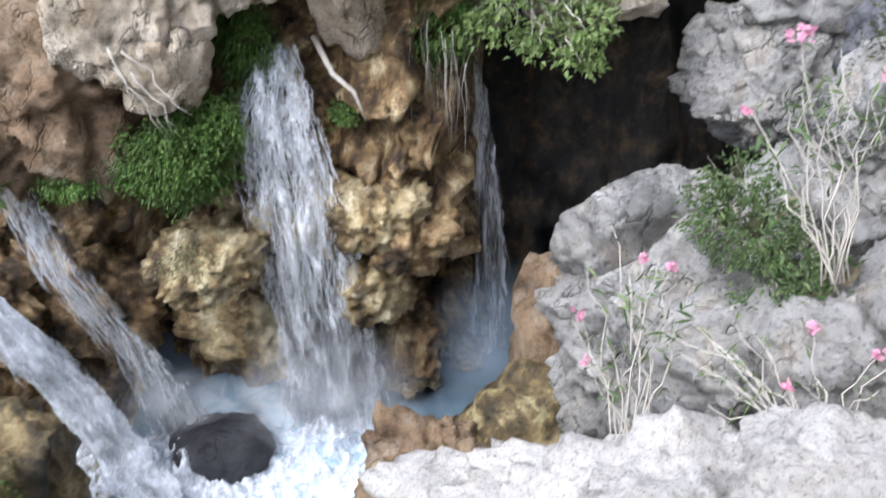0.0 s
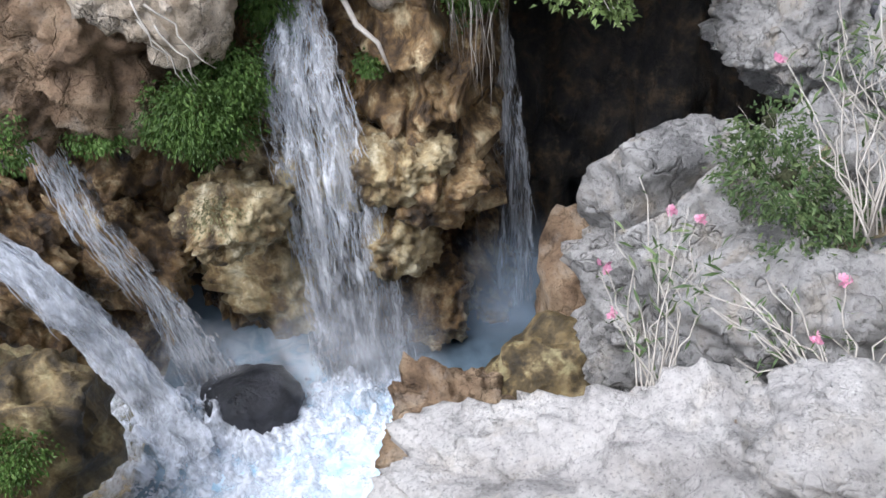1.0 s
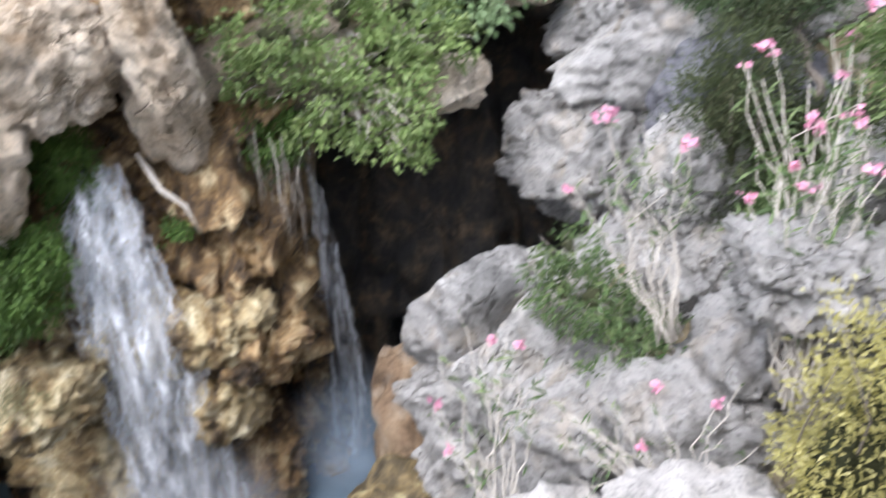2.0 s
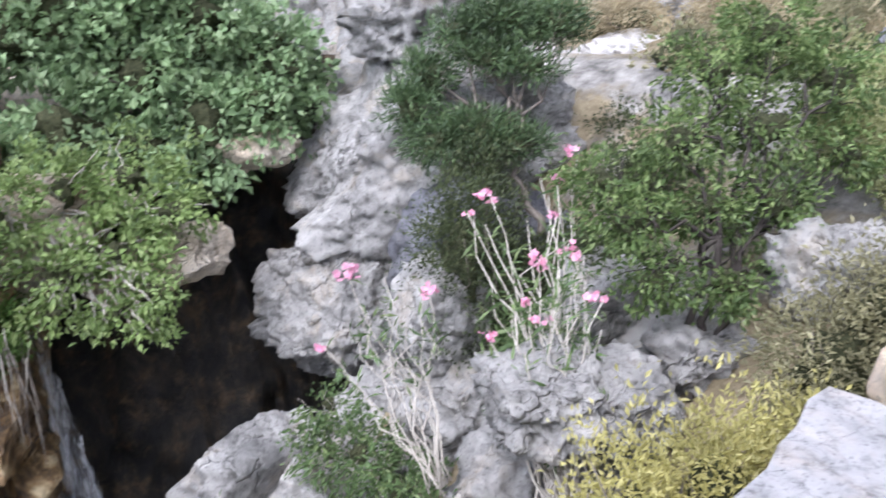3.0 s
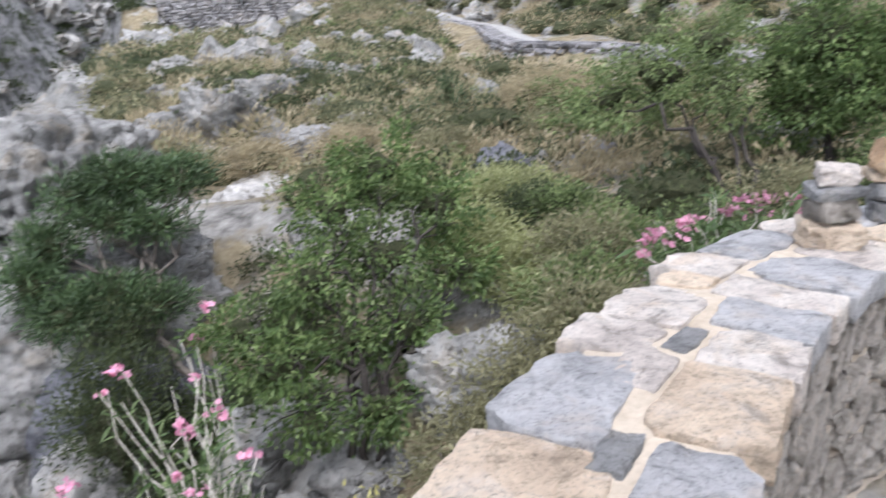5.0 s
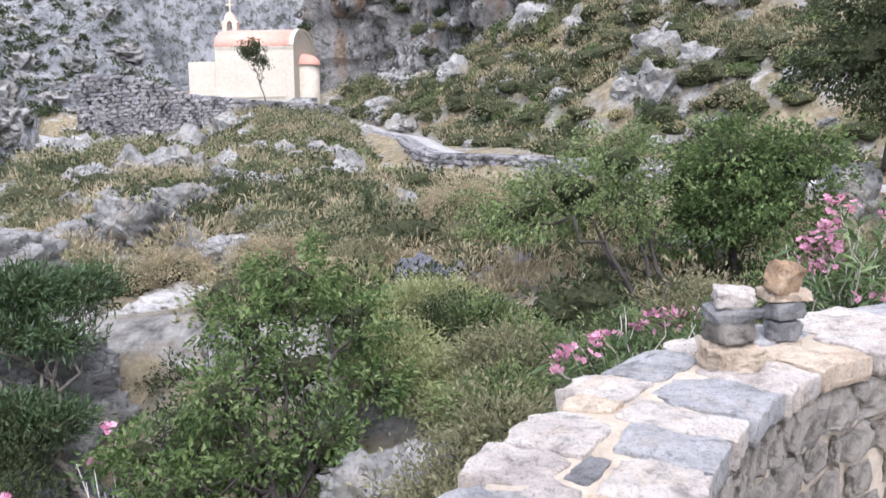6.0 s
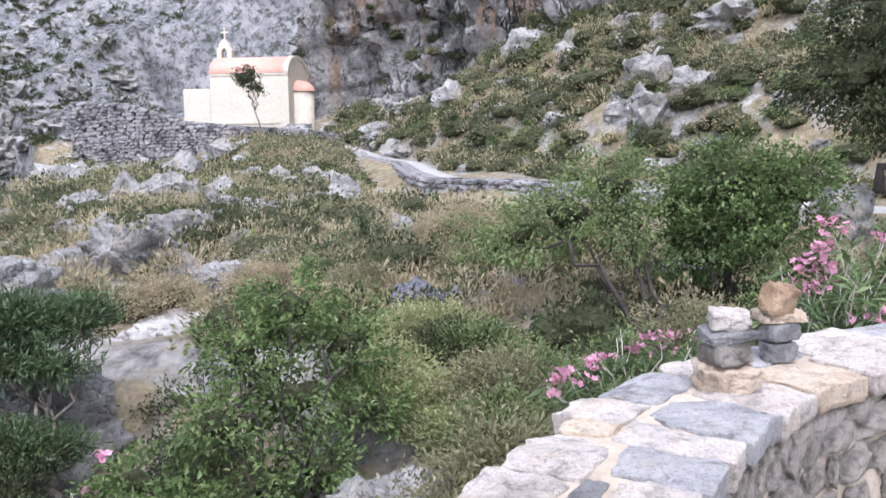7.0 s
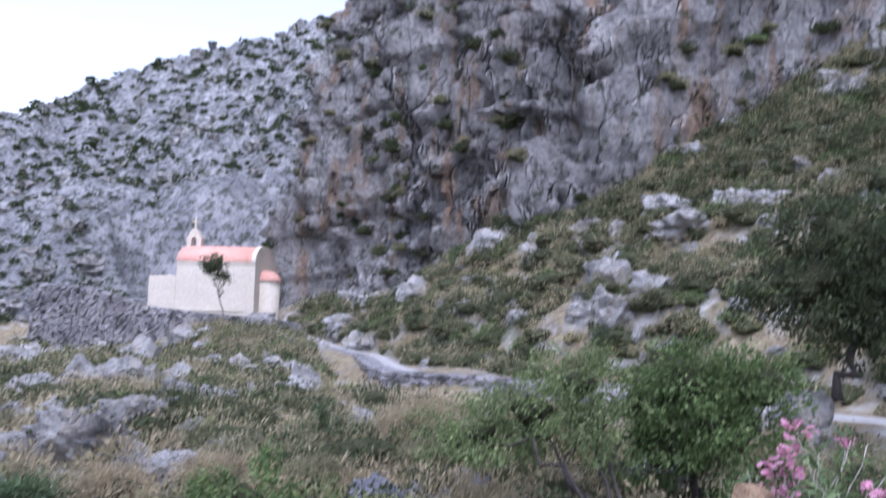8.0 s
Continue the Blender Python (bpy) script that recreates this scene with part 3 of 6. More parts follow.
def make_fall_wall():
    """The wet wall from which the springs break: it runs from far left to the mouth of the cave and turns into it."""
    nu, nv = 330, 200
    verts = np.empty((nu * nv, 3))
    for i in range(nu):
        t = i / (nu - 1)
        x = -9.5 + 9.6 * min(1, t / 0.8)
        y = 8.6 - 0.12 * max(0, -4.5 - x) ** 1.3
        if t > 0.8:
            k = (t - 0.8) / 0.2
            x, y = 0.1 + 0.5 * k, 8.6 + 5.2 * k
        for j in range(nv):
            z = -9.2 + 8.9 * j / (nv - 1)
            over = 0.55 * step(-6.4, -4.6, z) - 0.5 * step(-3.4, -1.2, z)
            lump = 0.75 * fbm(x * 0.55, z * 0.6, 1.0, 3) + 0.45 * fbm(x * 1.5, z * 1.3, 5.0, 4)
            flute = (0.13 + 0.1 * step(-4.8, -4.0, z)) * max(-0.4, ridged(x * 2.2, z * 0.3, 8.0, 5))
            fine = 0.1 * fbm(x * 4, z * 3.0, y * 2, 6, 0.5)
            nose = 0.75 * math.exp(-((x + 0.42) / 0.55) ** 2) * step(-5.3, -4.8, z) * (1 - 0.55 * step(-4.3, -2.3, z))
            d = over + lump + flute + fine + (nose if t < 0.8 else 0)
            verts[i * nv + j] = (x + 0.25 * fbm(x * 0.9, z * 0.9, 11.0, 3) + (0.35 * d if t > 0.8 else 0), y - d * (0.3 if t > 0.85 else 1.0), z)
    ob = new("waterfall_wall", mesh_of("waterfall_wall", verts, grid_faces(nu, nv), WET))
    return tagged(ob, "wet brown and ochre travertine wall with dark streaks", "rock wall", kind="structure")


make_fall_wall()


def make_cave():
    """Back, right side and roof of the dark cleft."""
    nu, nv = 90, 70
    verts = np.empty((nu * nv, 3))
    for i in range(nu):
        t = i / (nu - 1)
        x = -0.5 + 6.5 * t
        for j in range(nv):
            z = -9.2 + 8.2 * j / (nv - 1)
            y = 9.5 + 2.6 * step(-6.5, -2.5, z) - 0.8 * step(0.6, 1.0, t) + 0.5 * fbm(x * 0.6, z * 0.5, 2.0, 4) + 0.3 * ridged(x * 1.4, z * 0.5, 3.0, 3)
            verts[i * nv + j] = (x, y, z)
    tagged(new("cave_back", mesh_of("cave_back", verts, grid_faces(nu, nv), WET_SHADED)), "wet rock at the back of the cleft, toned dark for its shade", "rock wall", kind="structure")
    pts, f = rock_points((0.4, 13.0, -1.7), (4.3, 3.0, 0.8), (0, 0, 0), 3, 5, 0.2, 0.08)
    tagged(new("cave_roof", mesh_of("cave_roof", pts, f, WARM)), "ochre rock roof over the cleft", "rock", kind="structure")


make_cave()


def make_pool():
    n = 150
    xs, ys = np.linspace(-4.3, 3.0, n), np.linspace(3.0, 11.0, n)
    verts = []
    for x in xs:
        for y in ys:
            d = math.hypot(x + 1.7, y - 6.9)
            verts.append((x, y, POOL + 0.1 * math.exp(-d / 1.6) * fbm(x * 2.6, y * 2.6, 1, 4) + 0.02 * fbm(x * 3, y * 3, 4, 3)))
    s = Shader("foaming_turquoise_water")
    foam = s.ramp(s.noise(2.6, 10, 0.7, distortion=1.4), [(0.38, 0.0), (0.56, 0.9)])
    near = s.node("ShaderNodeVectorMath", operation="DISTANCE")
    s.link(s.co, near.inputs[0])
    near.inputs[1].default_value = (-2.2, 6.6, POOL)
    close = s.ramp(s.math("DIVIDE", near.outputs["Value"], 4.0), [(0.3, 1.0), (0.52, 0.0)])
    deep = s.mix(close, (0.12, 0.17, 0.21), (0.36, 0.58, 0.74))
    c = s.mix(s.math("MULTIPLY", foam, close), deep, (0.72, 0.79, 0.84))
    ob = new("pool", mesh_of("pool", np.array(verts), grid_faces(n, n), s.done(c, 0.15, s.bump(s.noise(6, 5, 0.6), 0.03, 0.5), 0.5)))
    return tagged(ob, "turquoise pool white with foam", "water", kind="structure")


make_pool()


# ---- gorge rocks ----
def rocks_of_gorge():
    b = boulder
    b("boulder", (2.72, 6.15, -4.85), (1.6, 1.4, 1.85), 11, LIME, "large pale limestone boulder beside the dark cleft", (8, -10, 25), level=6, lump=0.32, rough=0.1, strata=0.05)
    b("boulder", (3.85, 5.9, -3.6), (1.2, 1.1, 1.0), 12, LIME, "pale boulder leaning on the large one", (0, 0, 40), level=6, lump=0.34, rough=0.13)
    b("boulder", (3.75, 6.15, -2.3), (0.46, 0.45, 0.55), 13, LIME, "rounded white boulder behind the oleanders", (0, 15, 0), level=5, lump=0.3, rough=0.1)
    b("boulder", (2.6, 5.05, -3.95), (0.95, 0.7, 0.75), 14, LIME, "pale rounded boulder under the bush", (0, 0, -20), level=4, lump=0.3, rough=0.07)
    b("foreground_rock", (1.75, 2.6, -4.15), (2.75, 1.25, 1.3), 21, LIME_WHITE, "broad white limestone slab below the parapet", (8, -5, -12), category="rock", level=6, lump=0.2, rough=0.1)
    b("boulder", (3.95, 8.5, -3.35), (1.3, 1.2, 1.0), 31, LIME, "pale pointed boulder under the great one", (0, 5, -30), level=6, lump=0.26, rough=0.09, strata=0.06)
    b("boulder", (5.3, 9.0, -1.95), (1.95, 1.6, 1.4), 37, LIME, "great pale boulder beside the cleft", (0, -14, -25), level=6, lump=0.26, rough=0.09, strata=0.07)
    b("boulder", (5.9, 7.3, -2.5), (0.9, 0.8, 0.8), 38, LIME_GREY, "grey boulder in the shade of the pine", (0, 0, 10), level=4)
    # Added dark boulder that stands in for the shade under the great one.
    b("boulder", (4.4, 7.0, -2.05), (0.75, 0.6, 0.7), 39, LIME_GREY, "grey boulder added to darken the shaded hollow under the pine", (0, 0, 30), level=4, rough=0.12)
    b("rock", (-0.25, 5.45, -6.7), (0.8, 0.65, 1.05), 41, BROWN, "brown mossy rock at the edge of the pool", (0, 12, 20), category="rock", level=5, rough=0.2, strata=0.06)
    b("rock", (0.85, 6.0, -6.45), (0.75, 0.6, 1.05), 42, MOSSY, "brown rounded rock at the edge of the pool", (0, 20, -10), category="rock", level=4, strata=0.06)
    b("rock", (1.3, 7.2, -6.2), (0.6, 0.8, 1.15), 43, BROWN, "brown wet rock in the mouth of the cleft", (0, 6, 0), category="rock", level=4, strata=0.05)
    b("rock", (-3.0, 6.75, -7.6), (0.72, 0.55, 0.5), 44, BLACK_ROCK, "round black rock in the foaming pool", (0, 5, 10), category="rock", level=4, lump=0.15, rough=0.05, block=0.15)
    b("rock", (-2.75, 7.65, -1.65), (0.85, 0.85, 0.9), 51, WARM, "pale overhanging rock above the spring", (12, 18, 10), category="rock", level=5, rough=0.13)
    b("rock", (-2.55, 7.2, -2.25), (0.4, 0.35, 0.5), 52, WARM, "pale tan rock tooth hanging over the fern", (5, 20, 0), category="rock", level=4)
    b("rock", (-0.9, 7.95, -1.85), (0.36, 0.36, 0.8), 53, WARM, "ochre rock nose above the fall", (8, -8, 0), category="rock", level=4, rough=0.16)
    b("rock", (-4.0, 7.6, -2.6), (1.1, 0.75, 1.05), 54, BROWN, "brown weathered rock beside the stream", (0, 0, 15), category="rock", level=5, rough=0.2)
    b("rock", (-0.72, 7.35, -4.15), (0.5, 0.42, 0.42), 55, WET_YELLOW, "yellow travertine lump beside the fall", (0, 0, 0), category="rock", level=5, lump=0.34, rough=0.17, strata=0.03, block=0.4)
    b("rock", (-0.35, 7.5, -4.6), (0.55, 0.5, 0.45), 56, WET, "brown dripping rock lip", (0, 10, 0), category="rock", level=5, lump=0.34, rough=0.17, strata=0.03, block=0.4)
    b("rock", (-0.85, 7.6, -5.35), (0.5, 0.45, 0.5), 57, WET_YELLOW, "yellow travertine knob behind the fall", (0, 0, 30), category="rock", level=5, lump=0.34, rough=0.17, strata=0.03, block=0.4)
    b("rock", (-1.75, 7.7, -4.35), (0.75, 0.42, 0.45), 58, WET_YELLOW, "pale yellow rock washed by the fall", (0, 0, 0), category="rock", level=5, lump=0.34, rough=0.17, strata=0.03, block=0.4)
    b("rock", (-2.6, 7.1, -4.55), (0.6, 0.5, 0.42), 59, WET_YELLOW, "yellow mossy rock shelf", (0, -10, 20), category="rock", level=5, lump=0.34, rough=0.17, strata=0.03, block=0.4)
    b("rock", (-2.35, 7.95, -6.4), (1.1, 0.6, 0.85), 60, WET_YELLOW, "yellow rock wall foot behind the pool", (0, 0, 0), category="rock", level=5, lump=0.34, rough=0.17, strata=0.03, block=0.4)
    b("rock", (-0.75, 8.0, -6.9), (0.7, 0.55, 0.8), 61, WET, "brown rock at the foot of the fall", (0, 0, 0), category="rock", level=5, lump=0.34, rough=0.17, strata=0.03, block=0.4)
    b("rock", (-5.3, 4.85, -5.9), (1.3, 0.95, 1.6), 62, MOSSY, "mossy brown rock below the chute", (0, 20, 10), category="rock", level=5, rough=0.11, strata=0.03, block=0.4)
    b("rock", (-4.5, 7.75, -5.7), (0.95, 0.55, 0.9), 63, WET, "dark wet rock between the two streams", (0, 25, 0), category="rock", level=5, lump=0.34, rough=0.17, strata=0.03, block=0.4)
    b("rock", (-5.7, 7.3, -5.2), (1.0, 0.6, 0.9), 64, WET, "dark wet rock beside the chute", (0, 15, 0), category="rock", level=5, lump=0.34, rough=0.17, strata=0.03, block=0.4)
    b("rock", (1.75, 8.45, -2.25), (0.75, 0.5, 0.3), 65, WARM, "reddish rock shelf over the cleft", (0, -8, 20), category="rock", level=4, rough=0.14)
    b("rock", (3.2, 10.1, -1.65), (0.6, 0.5, 0.28), 66, WARM, "reddish rock lip under the fig tree", (0, 0, 0), category="rock", level=4, rough=0.14)
    b("rock", (0.1, 8.9, -1.75), (1.5, 0.8, 0.55), 67, WARM, "ochre rock brow above the second fall", (0, 0, 0), category="rock", level=4, rough=0.16)
    b("rock", (-1.86, 7.8, -1.3), (0.62, 0.6, 0.75), 68, WARM, "pale overhanging rock arched over the spring", (0, 10, 20), category="rock", level=5, lump=0.3, rough=0.12)
    b("rock", (-0.81, 7.44, -1.31), (0.27, 0.3, 0.75), 69, WARM, "long tan tongue of rock hanging above the fall", (4, -14, 0), category="rock", level=5, lump=0.3, rough=0.16)
    b("boulder", (1.89, 6.26, -3.75), (0.8, 0.6, 0.75), 70, LIME, "beige rounded shoulder of rock on the large boulder", (0, 8, 10), level=5, lump=0.25, rough=0.08)
    b("boulder", (2.32, 4.53, -3.64), (0.75, 0.6, 0.6), 71, LIME, "pale layered boulder under the bare oleanders", (0, 0, 25), level=5, lump=0.3, rough=0.1, strata=0.06)
    b("boulder", (2.79, 3.98, -3.16), (0.6, 0.55, 0.5), 72, LIME, "pale cracked boulder under the bare oleanders", (0, 10, -15), level=5, lump=0.3, rough=0.12)
    b("rock", (2.1, 2.52, -2.39), (0.7, 0.5, 0.3), 73, LIME_WHITE, "flat white rock beside the dead branch", (0, 0, -15), category="rock", level=5, lump=0.2, rough=0.1)


rocks_of_gorge()


def edge_boulders():
    r = rng(48)
    for k in range(15):
        y = 10.2 + 1.7 * k
        x = gorge_edge(y) + r.uniform(0.0, 0.6)
        z = ground_z(x + 1.2, y)
        boulder("boulder", (x, y, z - 1.0), (r.uniform(0.9, 1.3), r.uniform(0.9, 1.2), r.uniform(0.95, 1.25)), 900 + k, LIME_FAR, "grey limestone boulder on the brink of the gorge", (r.uniform(-10, 10), r.uniform(-10, 10), r.uniform(0, 90)), level=4, lump=0.32, rough=0.16, strata=0.06, block=0.5)


edge_boulders()


# ---- falling water ----
SPRAY = white_water("torn_white_water", 0.72, (2.3, 2.3, 0.3))
CHUTE = white_water("rushing_white_water", 0.57, (1.6, 1.6, 0.5), (0.8, 0.84, 0.9))
SPRAY_THIN = white_water("thin_veil_of_water", 0.72, (3.0, 3.0, 0.2))


def mist_mat(name, tone, most, low=0.44):
    """Fine spray hanging in the air: soft billows, thin towards its rim."""
    s = Shader(name)
    s.done(tone, 1.0, None, 0.0)
    billow = s.ramp(s.noise(0.9, 4, 0.5), [(low - 0.16, 0.25), (low + 0.16, 1.0)])
    centre = s.node("ShaderNodeVectorMath", operation="DISTANCE")
    s.link(s.node("ShaderNodeTexCoord").outputs["Generated"], centre.inputs[0])
    centre.inputs[1].default_value = (0.5, 0.5, 0.4)
    soft = s.ramp(centre.outputs["Value"], [(0.1, most), (0.5, 0.0)])
    clear = s.node("ShaderNodeBsdfTransparent")
    m = s.node("ShaderNodeMixShader")
    s.link(s.math("MULTIPLY", billow, soft), m.inputs[0])
    s.link(clear.outputs[0], m.inputs[1])
    s.link(s.b.outputs[0], m.inputs[2])
    s.link(m.outputs[0], s.out.inputs[0])
    return s.mat


MIST = mist_mat("drifting_spray", (0.85, 0.87, 0.9), 0.28)
MIST_BLUE = mist_mat("blue_cave_spray", (0.5, 0.62, 0.75), 0.22, 0.36)
strand = Shader("white_water_strands")
strand.done((0.88, 0.92, 0.96), 0.4, None, 0.4)
clear = strand.node("ShaderNodeBsdfTransparent")
blend = strand.node("ShaderNodeMixShader")
blend.inputs[0].default_value = 0.4
strand.link(clear.outputs[0], blend.inputs[1])
strand.link(strand.b.outputs[0], blend.inputs[2])
strand.link(blend.outputs[0], strand.out.inputs[0])
STRAND = strand.mat


def along(path, t):
    """Place and half-width at t (0 to 1) along a fall given as rows of place and width."""
    k = t * (len(path) - 1)
    i = min(len(path) - 2, int(k))
    a, b = path[i], path[i + 1]
    f = k - i
    return np.array(a[0]) * (1 - f) + np.array(b[0]) * f, (a[1] * (1 - f) + b[1] * f) / 2


def waterfall(label, path, across, strands, seed, thick=0.02, sheet=SPRAY, layers=3, depth=0.25):
    """A fall of torn sheets and hundreds of separate strands."""
    r = rng(seed)
    ob = thing("waterfall", path[0][0], label, "waterfall")
    across = np.array(across, float)
    across /= np.linalg.norm(across)
    d0 = np.array(path[-1][0], float) - np.array(path[0][0], float)
    front = np.cross(across, d0)
    front /= np.linalg.norm(front)
    if front[1] > 0:
        front = -front
    for k in range(layers):
        nu, nv = 70, 26
        vs = np.empty((nu * nv, 3))
        for i in range(nu):
            c, w = along(path, i / (nu - 1))
            for j in range(nv):
                u = 2 * j / (nv - 1) - 1
                bulge = (0.5 * (1 - u * u) - 0.3 + 0.5 * fbm(u * 2 + k * 9, i * 0.09, seed, 3)) * depth + k * depth * 0.35
                edge = 1 + 0.25 * fbm(i * 0.16, k * 3.0 + (5 if u > 0 else 0), seed, 4)
                vs[i * nv + j] = c + across * u * w * edge + front * bulge
        part("water_sheet", mesh_of("water_sheet", local(ob, vs), grid_faces(nu, nv), sheet), ob)
    bits = []
    for _ in range(strands):
        t0 = r.uniform(0, 0.93)
        span = r.uniform(0.03, 0.12)
        u = float(np.clip(r.normal(0, 0.5), -1.1, 1.1))
        f = r.uniform(-0.1, 0.6) * depth
        pts = []
        for k in range(4):
            c, w = along(path, min(1.0, t0 + span * k / 3))
            pts.append(c + across * (u * w + 0.02 * r.normal()) + front * (f + 0.05 * k / 3))
        a = thick * r.uniform(0.3, 1.1)
        bits.append(tube(local(ob, pts), [a * 0.2, a, a * 0.8, a * 0.1], 4))
    tagged(part("spray_strands", mesh_of("spray_strands", *tubes(bits), STRAND), ob), kind="stuff")
    return ob


waterfall("white waterfall breaking from the wet rock wall", [((-1.64, 7.95, -2.42), 0.34), ((-1.7, 7.55, -3.1), 0.85), ((-1.58, 7.35, -4.2), 1.0), ((-1.5, 7.3, -5.8), 1.1), ((-1.48, 7.3, -7.65), 1.3)], (1, 0, 0), 1500, 71, 0.007, SPRAY, 3, 0.3)
waterfall("thin pale fall in the mouth of the cleft", [((0.3, 9.0, -2.7), 0.2), ((0.38, 8.8, -3.6), 0.32), ((0.5, 8.6, -5.0), 0.45), ((0.62, 8.5, -7.6), 0.6)], (1, 0.2, 0), 160, 72, 0.004, SPRAY_THIN, 3, 0.15)
waterfall("broad white chute rushing into the pool", [((-5.9, 6.6, -3.6), 0.5), ((-4.9, 6.62, -4.8), 0.6), ((-4.5, 6.72, -6.1), 0.75), ((-4.15, 6.6, -7.2), 0.9), ((-3.7, 6.1, -7.68), 1.2)], (0.75, -0.2, 0.6), 1100, 73, 0.009, CHUTE, 3, 0.22)
waterfall("stream tumbling over dark wet rock", [((-5.0, 7.5, -2.7), 0.4), ((-4.55, 7.35, -3.5), 0.5), ((-4.25, 7.1, -4.7), 0.45), ((-3.85, 7.2, -6.0), 0.5), ((-3.5, 7.1, -7.6), 0.9)], (1, -0.1, 0.4), 600, 74, 0.006, SPRAY_THIN, 2, 0.2)


def mist(centre, radii, seed, mat):
    """Thin curtains of spray that hang over the foot of a fall."""
    ob = thing("spray", centre, "thin white spray drifting off the falling water", "spray", kind="stuff")
    n = 24
    for k in range(3):
        vs = []
        for i in range(n):
            for j in range(n):
                u, w = 2 * i / (n - 1) - 1, 2 * j / (n - 1) - 1
                vs.append((u * radii[0], (k - 1) * radii[1] + 0.25 * fbm(u + k * 3, w, seed, 3) + 0.3 * u * u, w * radii[2]))
        part("spray_curtain", mesh_of("spray_curtain", np.array(vs), grid_faces(n, n), mat), ob)


mist((-1.5, 6.85, -6.5), (1.3, 0.2, 1.5), 3, MIST)
mist((-3.7, 7.0, -6.9), (1.2, 0.2, 0.9), 5, MIST)
mist((0.75, 7.75, -6.5), (1.1, 0.25, 1.6), 7, MIST_BLUE)


def foam():
    """Heaped, torn foam where the falls strike the pool."""
    r = rng(75)
    ob = thing("foam", (-1.8, 6.3, POOL), "white foam boiling on the pool", "foam", kind="stuff")
    n = 110
    for k, (cx, cy, w, d, high) in enumerate(((-1.5, 6.95, 1.1, 0.75, 0.42), (-3.6, 6.3, 1.5, 1.1, 0.5), (-2.4, 6.0, 1.5, 1.0, 0.22))):
        vs = []
        for i in range(n):
            for j in range(n):
                u, v = 2 * i / (n - 1) - 1, 2 * j / (n - 1) - 1
                x, y = cx + u * w, cy + v * d
                e = max(0.0, 1 - u * u - v * v)
                h = high * e * (0.5 + 0.7 * fbm(x * 1.6, y * 1.6, k * 3.0, 6, 0.5) + 0.35 * abs(fbm(x * 5, y * 5, 2.0, 4)))
                vs.append((x, y, POOL - 0.06 + h))
        part("foam_heap", mesh_of("foam_heap", local(ob, vs), grid_faces(n, n), CHUTE), ob)


foam()


# ---- ferns and vines on the wet wall ----
def fern_patch(centre, radii, seed, count, size=0.05, mat=None):
    r = rng(seed)
    ob = thing("fern_patch", centre, "bright green maidenhair fern hanging on wet rock", "fern", "ferns on the wall")
    p, o = cloud(r, (0, 0, 0), radii, count, 26, 0.06, 0.75)
    o[:, 1] -= 0.6
    o[:, 2] -= 0.3
    turn = np.argsort(np.arctan2(p[:, 2], p[:, 0]))
    for piece in np.array_split(turn, max(3, count // 25)):
        part("frond", mesh_of("frond", *leaves(p[piece], size, r, 0.5, 0.8, 0.5, o[piece]), mat or FERN, False), ob)


fern_patch((-2.65, 7.05, -3.25), (0.48, 0.3, 0.45), 81, 260)
fern_patch((-2.3, 7.25, -2.95), (0.3, 0.25, 0.35), 82, 120)
fern_patch((-1.95, 7.85, -2.3), (0.24, 0.25, 0.55), 83, 150)
fern_patch((-3.75, 7.0, -3.4), (0.25, 0.2, 0.12), 84, 40)
fern_patch((0.02, 8.0, -2.35), (0.25, 0.2, 0.35), 85, 110)
fern_patch((-4.6, 6.8, -3.3), (0.3, 0.2, 0.3), 86, 50)
fern_patch((-1.0, 7.7, -3.1), (0.08, 0.1, 0.08), 87, 14)
fern_patch((-4.3, 4.3, -5.0), (0.4, 0.3, 0.12), 88, 60)
fern_patch((-2.6, 6.75, -4.3), (0.3, 0.2, 0.15), 89, 40, 0.04, OLIVE)


def vines():
    r = rng(91)
    ob = thing("hanging_roots", (-0.1, 7.9, -2.4), "dry tan roots hanging down the rock wall", "roots")
    for _ in range(34):
        a = np.array([r.uniform(-0.35, 0.3), 7.75 + r.uniform(-0.1, 0.2), -2.4 + r.uniform(-0.2, 0.3)])
        b = a + np.array([r.normal(0.03, 0.06), -0.12, -r.uniform(0.5, 1.3)])
        part("root", mesh_of("root", *tube(local(ob, bent(a, b, r, 0.06, 5)), [0.006, 0.005, 0.005, 0.004, 0.002], 4), BARK_PALE if r.random() < 0.35 else BARK), ob)
    ob = thing("dead_branch", (-1.0, 7.4, -2.5), "bare pale dead branch sticking out of the wall", "branch")
    part("branch", mesh_of("branch", *tube(local(ob, [(-1.25, 7.9, -2.35), (-1.05, 7.5, -2.55), (-0.85, 7.4, -2.7), (-0.75, 7.35, -3.0)]), [0.035, 0.03, 0.025, 0.01], 6), BARK_PALE), ob)
    ob = thing("dead_branch", (-2.7, 6.9, -2.2), "thin pale dead twigs on the overhanging rock", "branch")
    for k in range(7):
        a = np.array([-2.75, 6.85, -2.0]) + r.normal(0, 0.15, 3)
        part("twig", mesh_of("twig", *tube(local(ob, bent(a, a + np.array([0.25 + r.normal(0, 0.12), -0.1, -0.6 + r.normal(0, 0.2)]), r, 0.15, 6)), [0.012, 0.011, 0.01, 0.008, 0.006, 0.003], 4), BARK_PALE), ob)


vines()


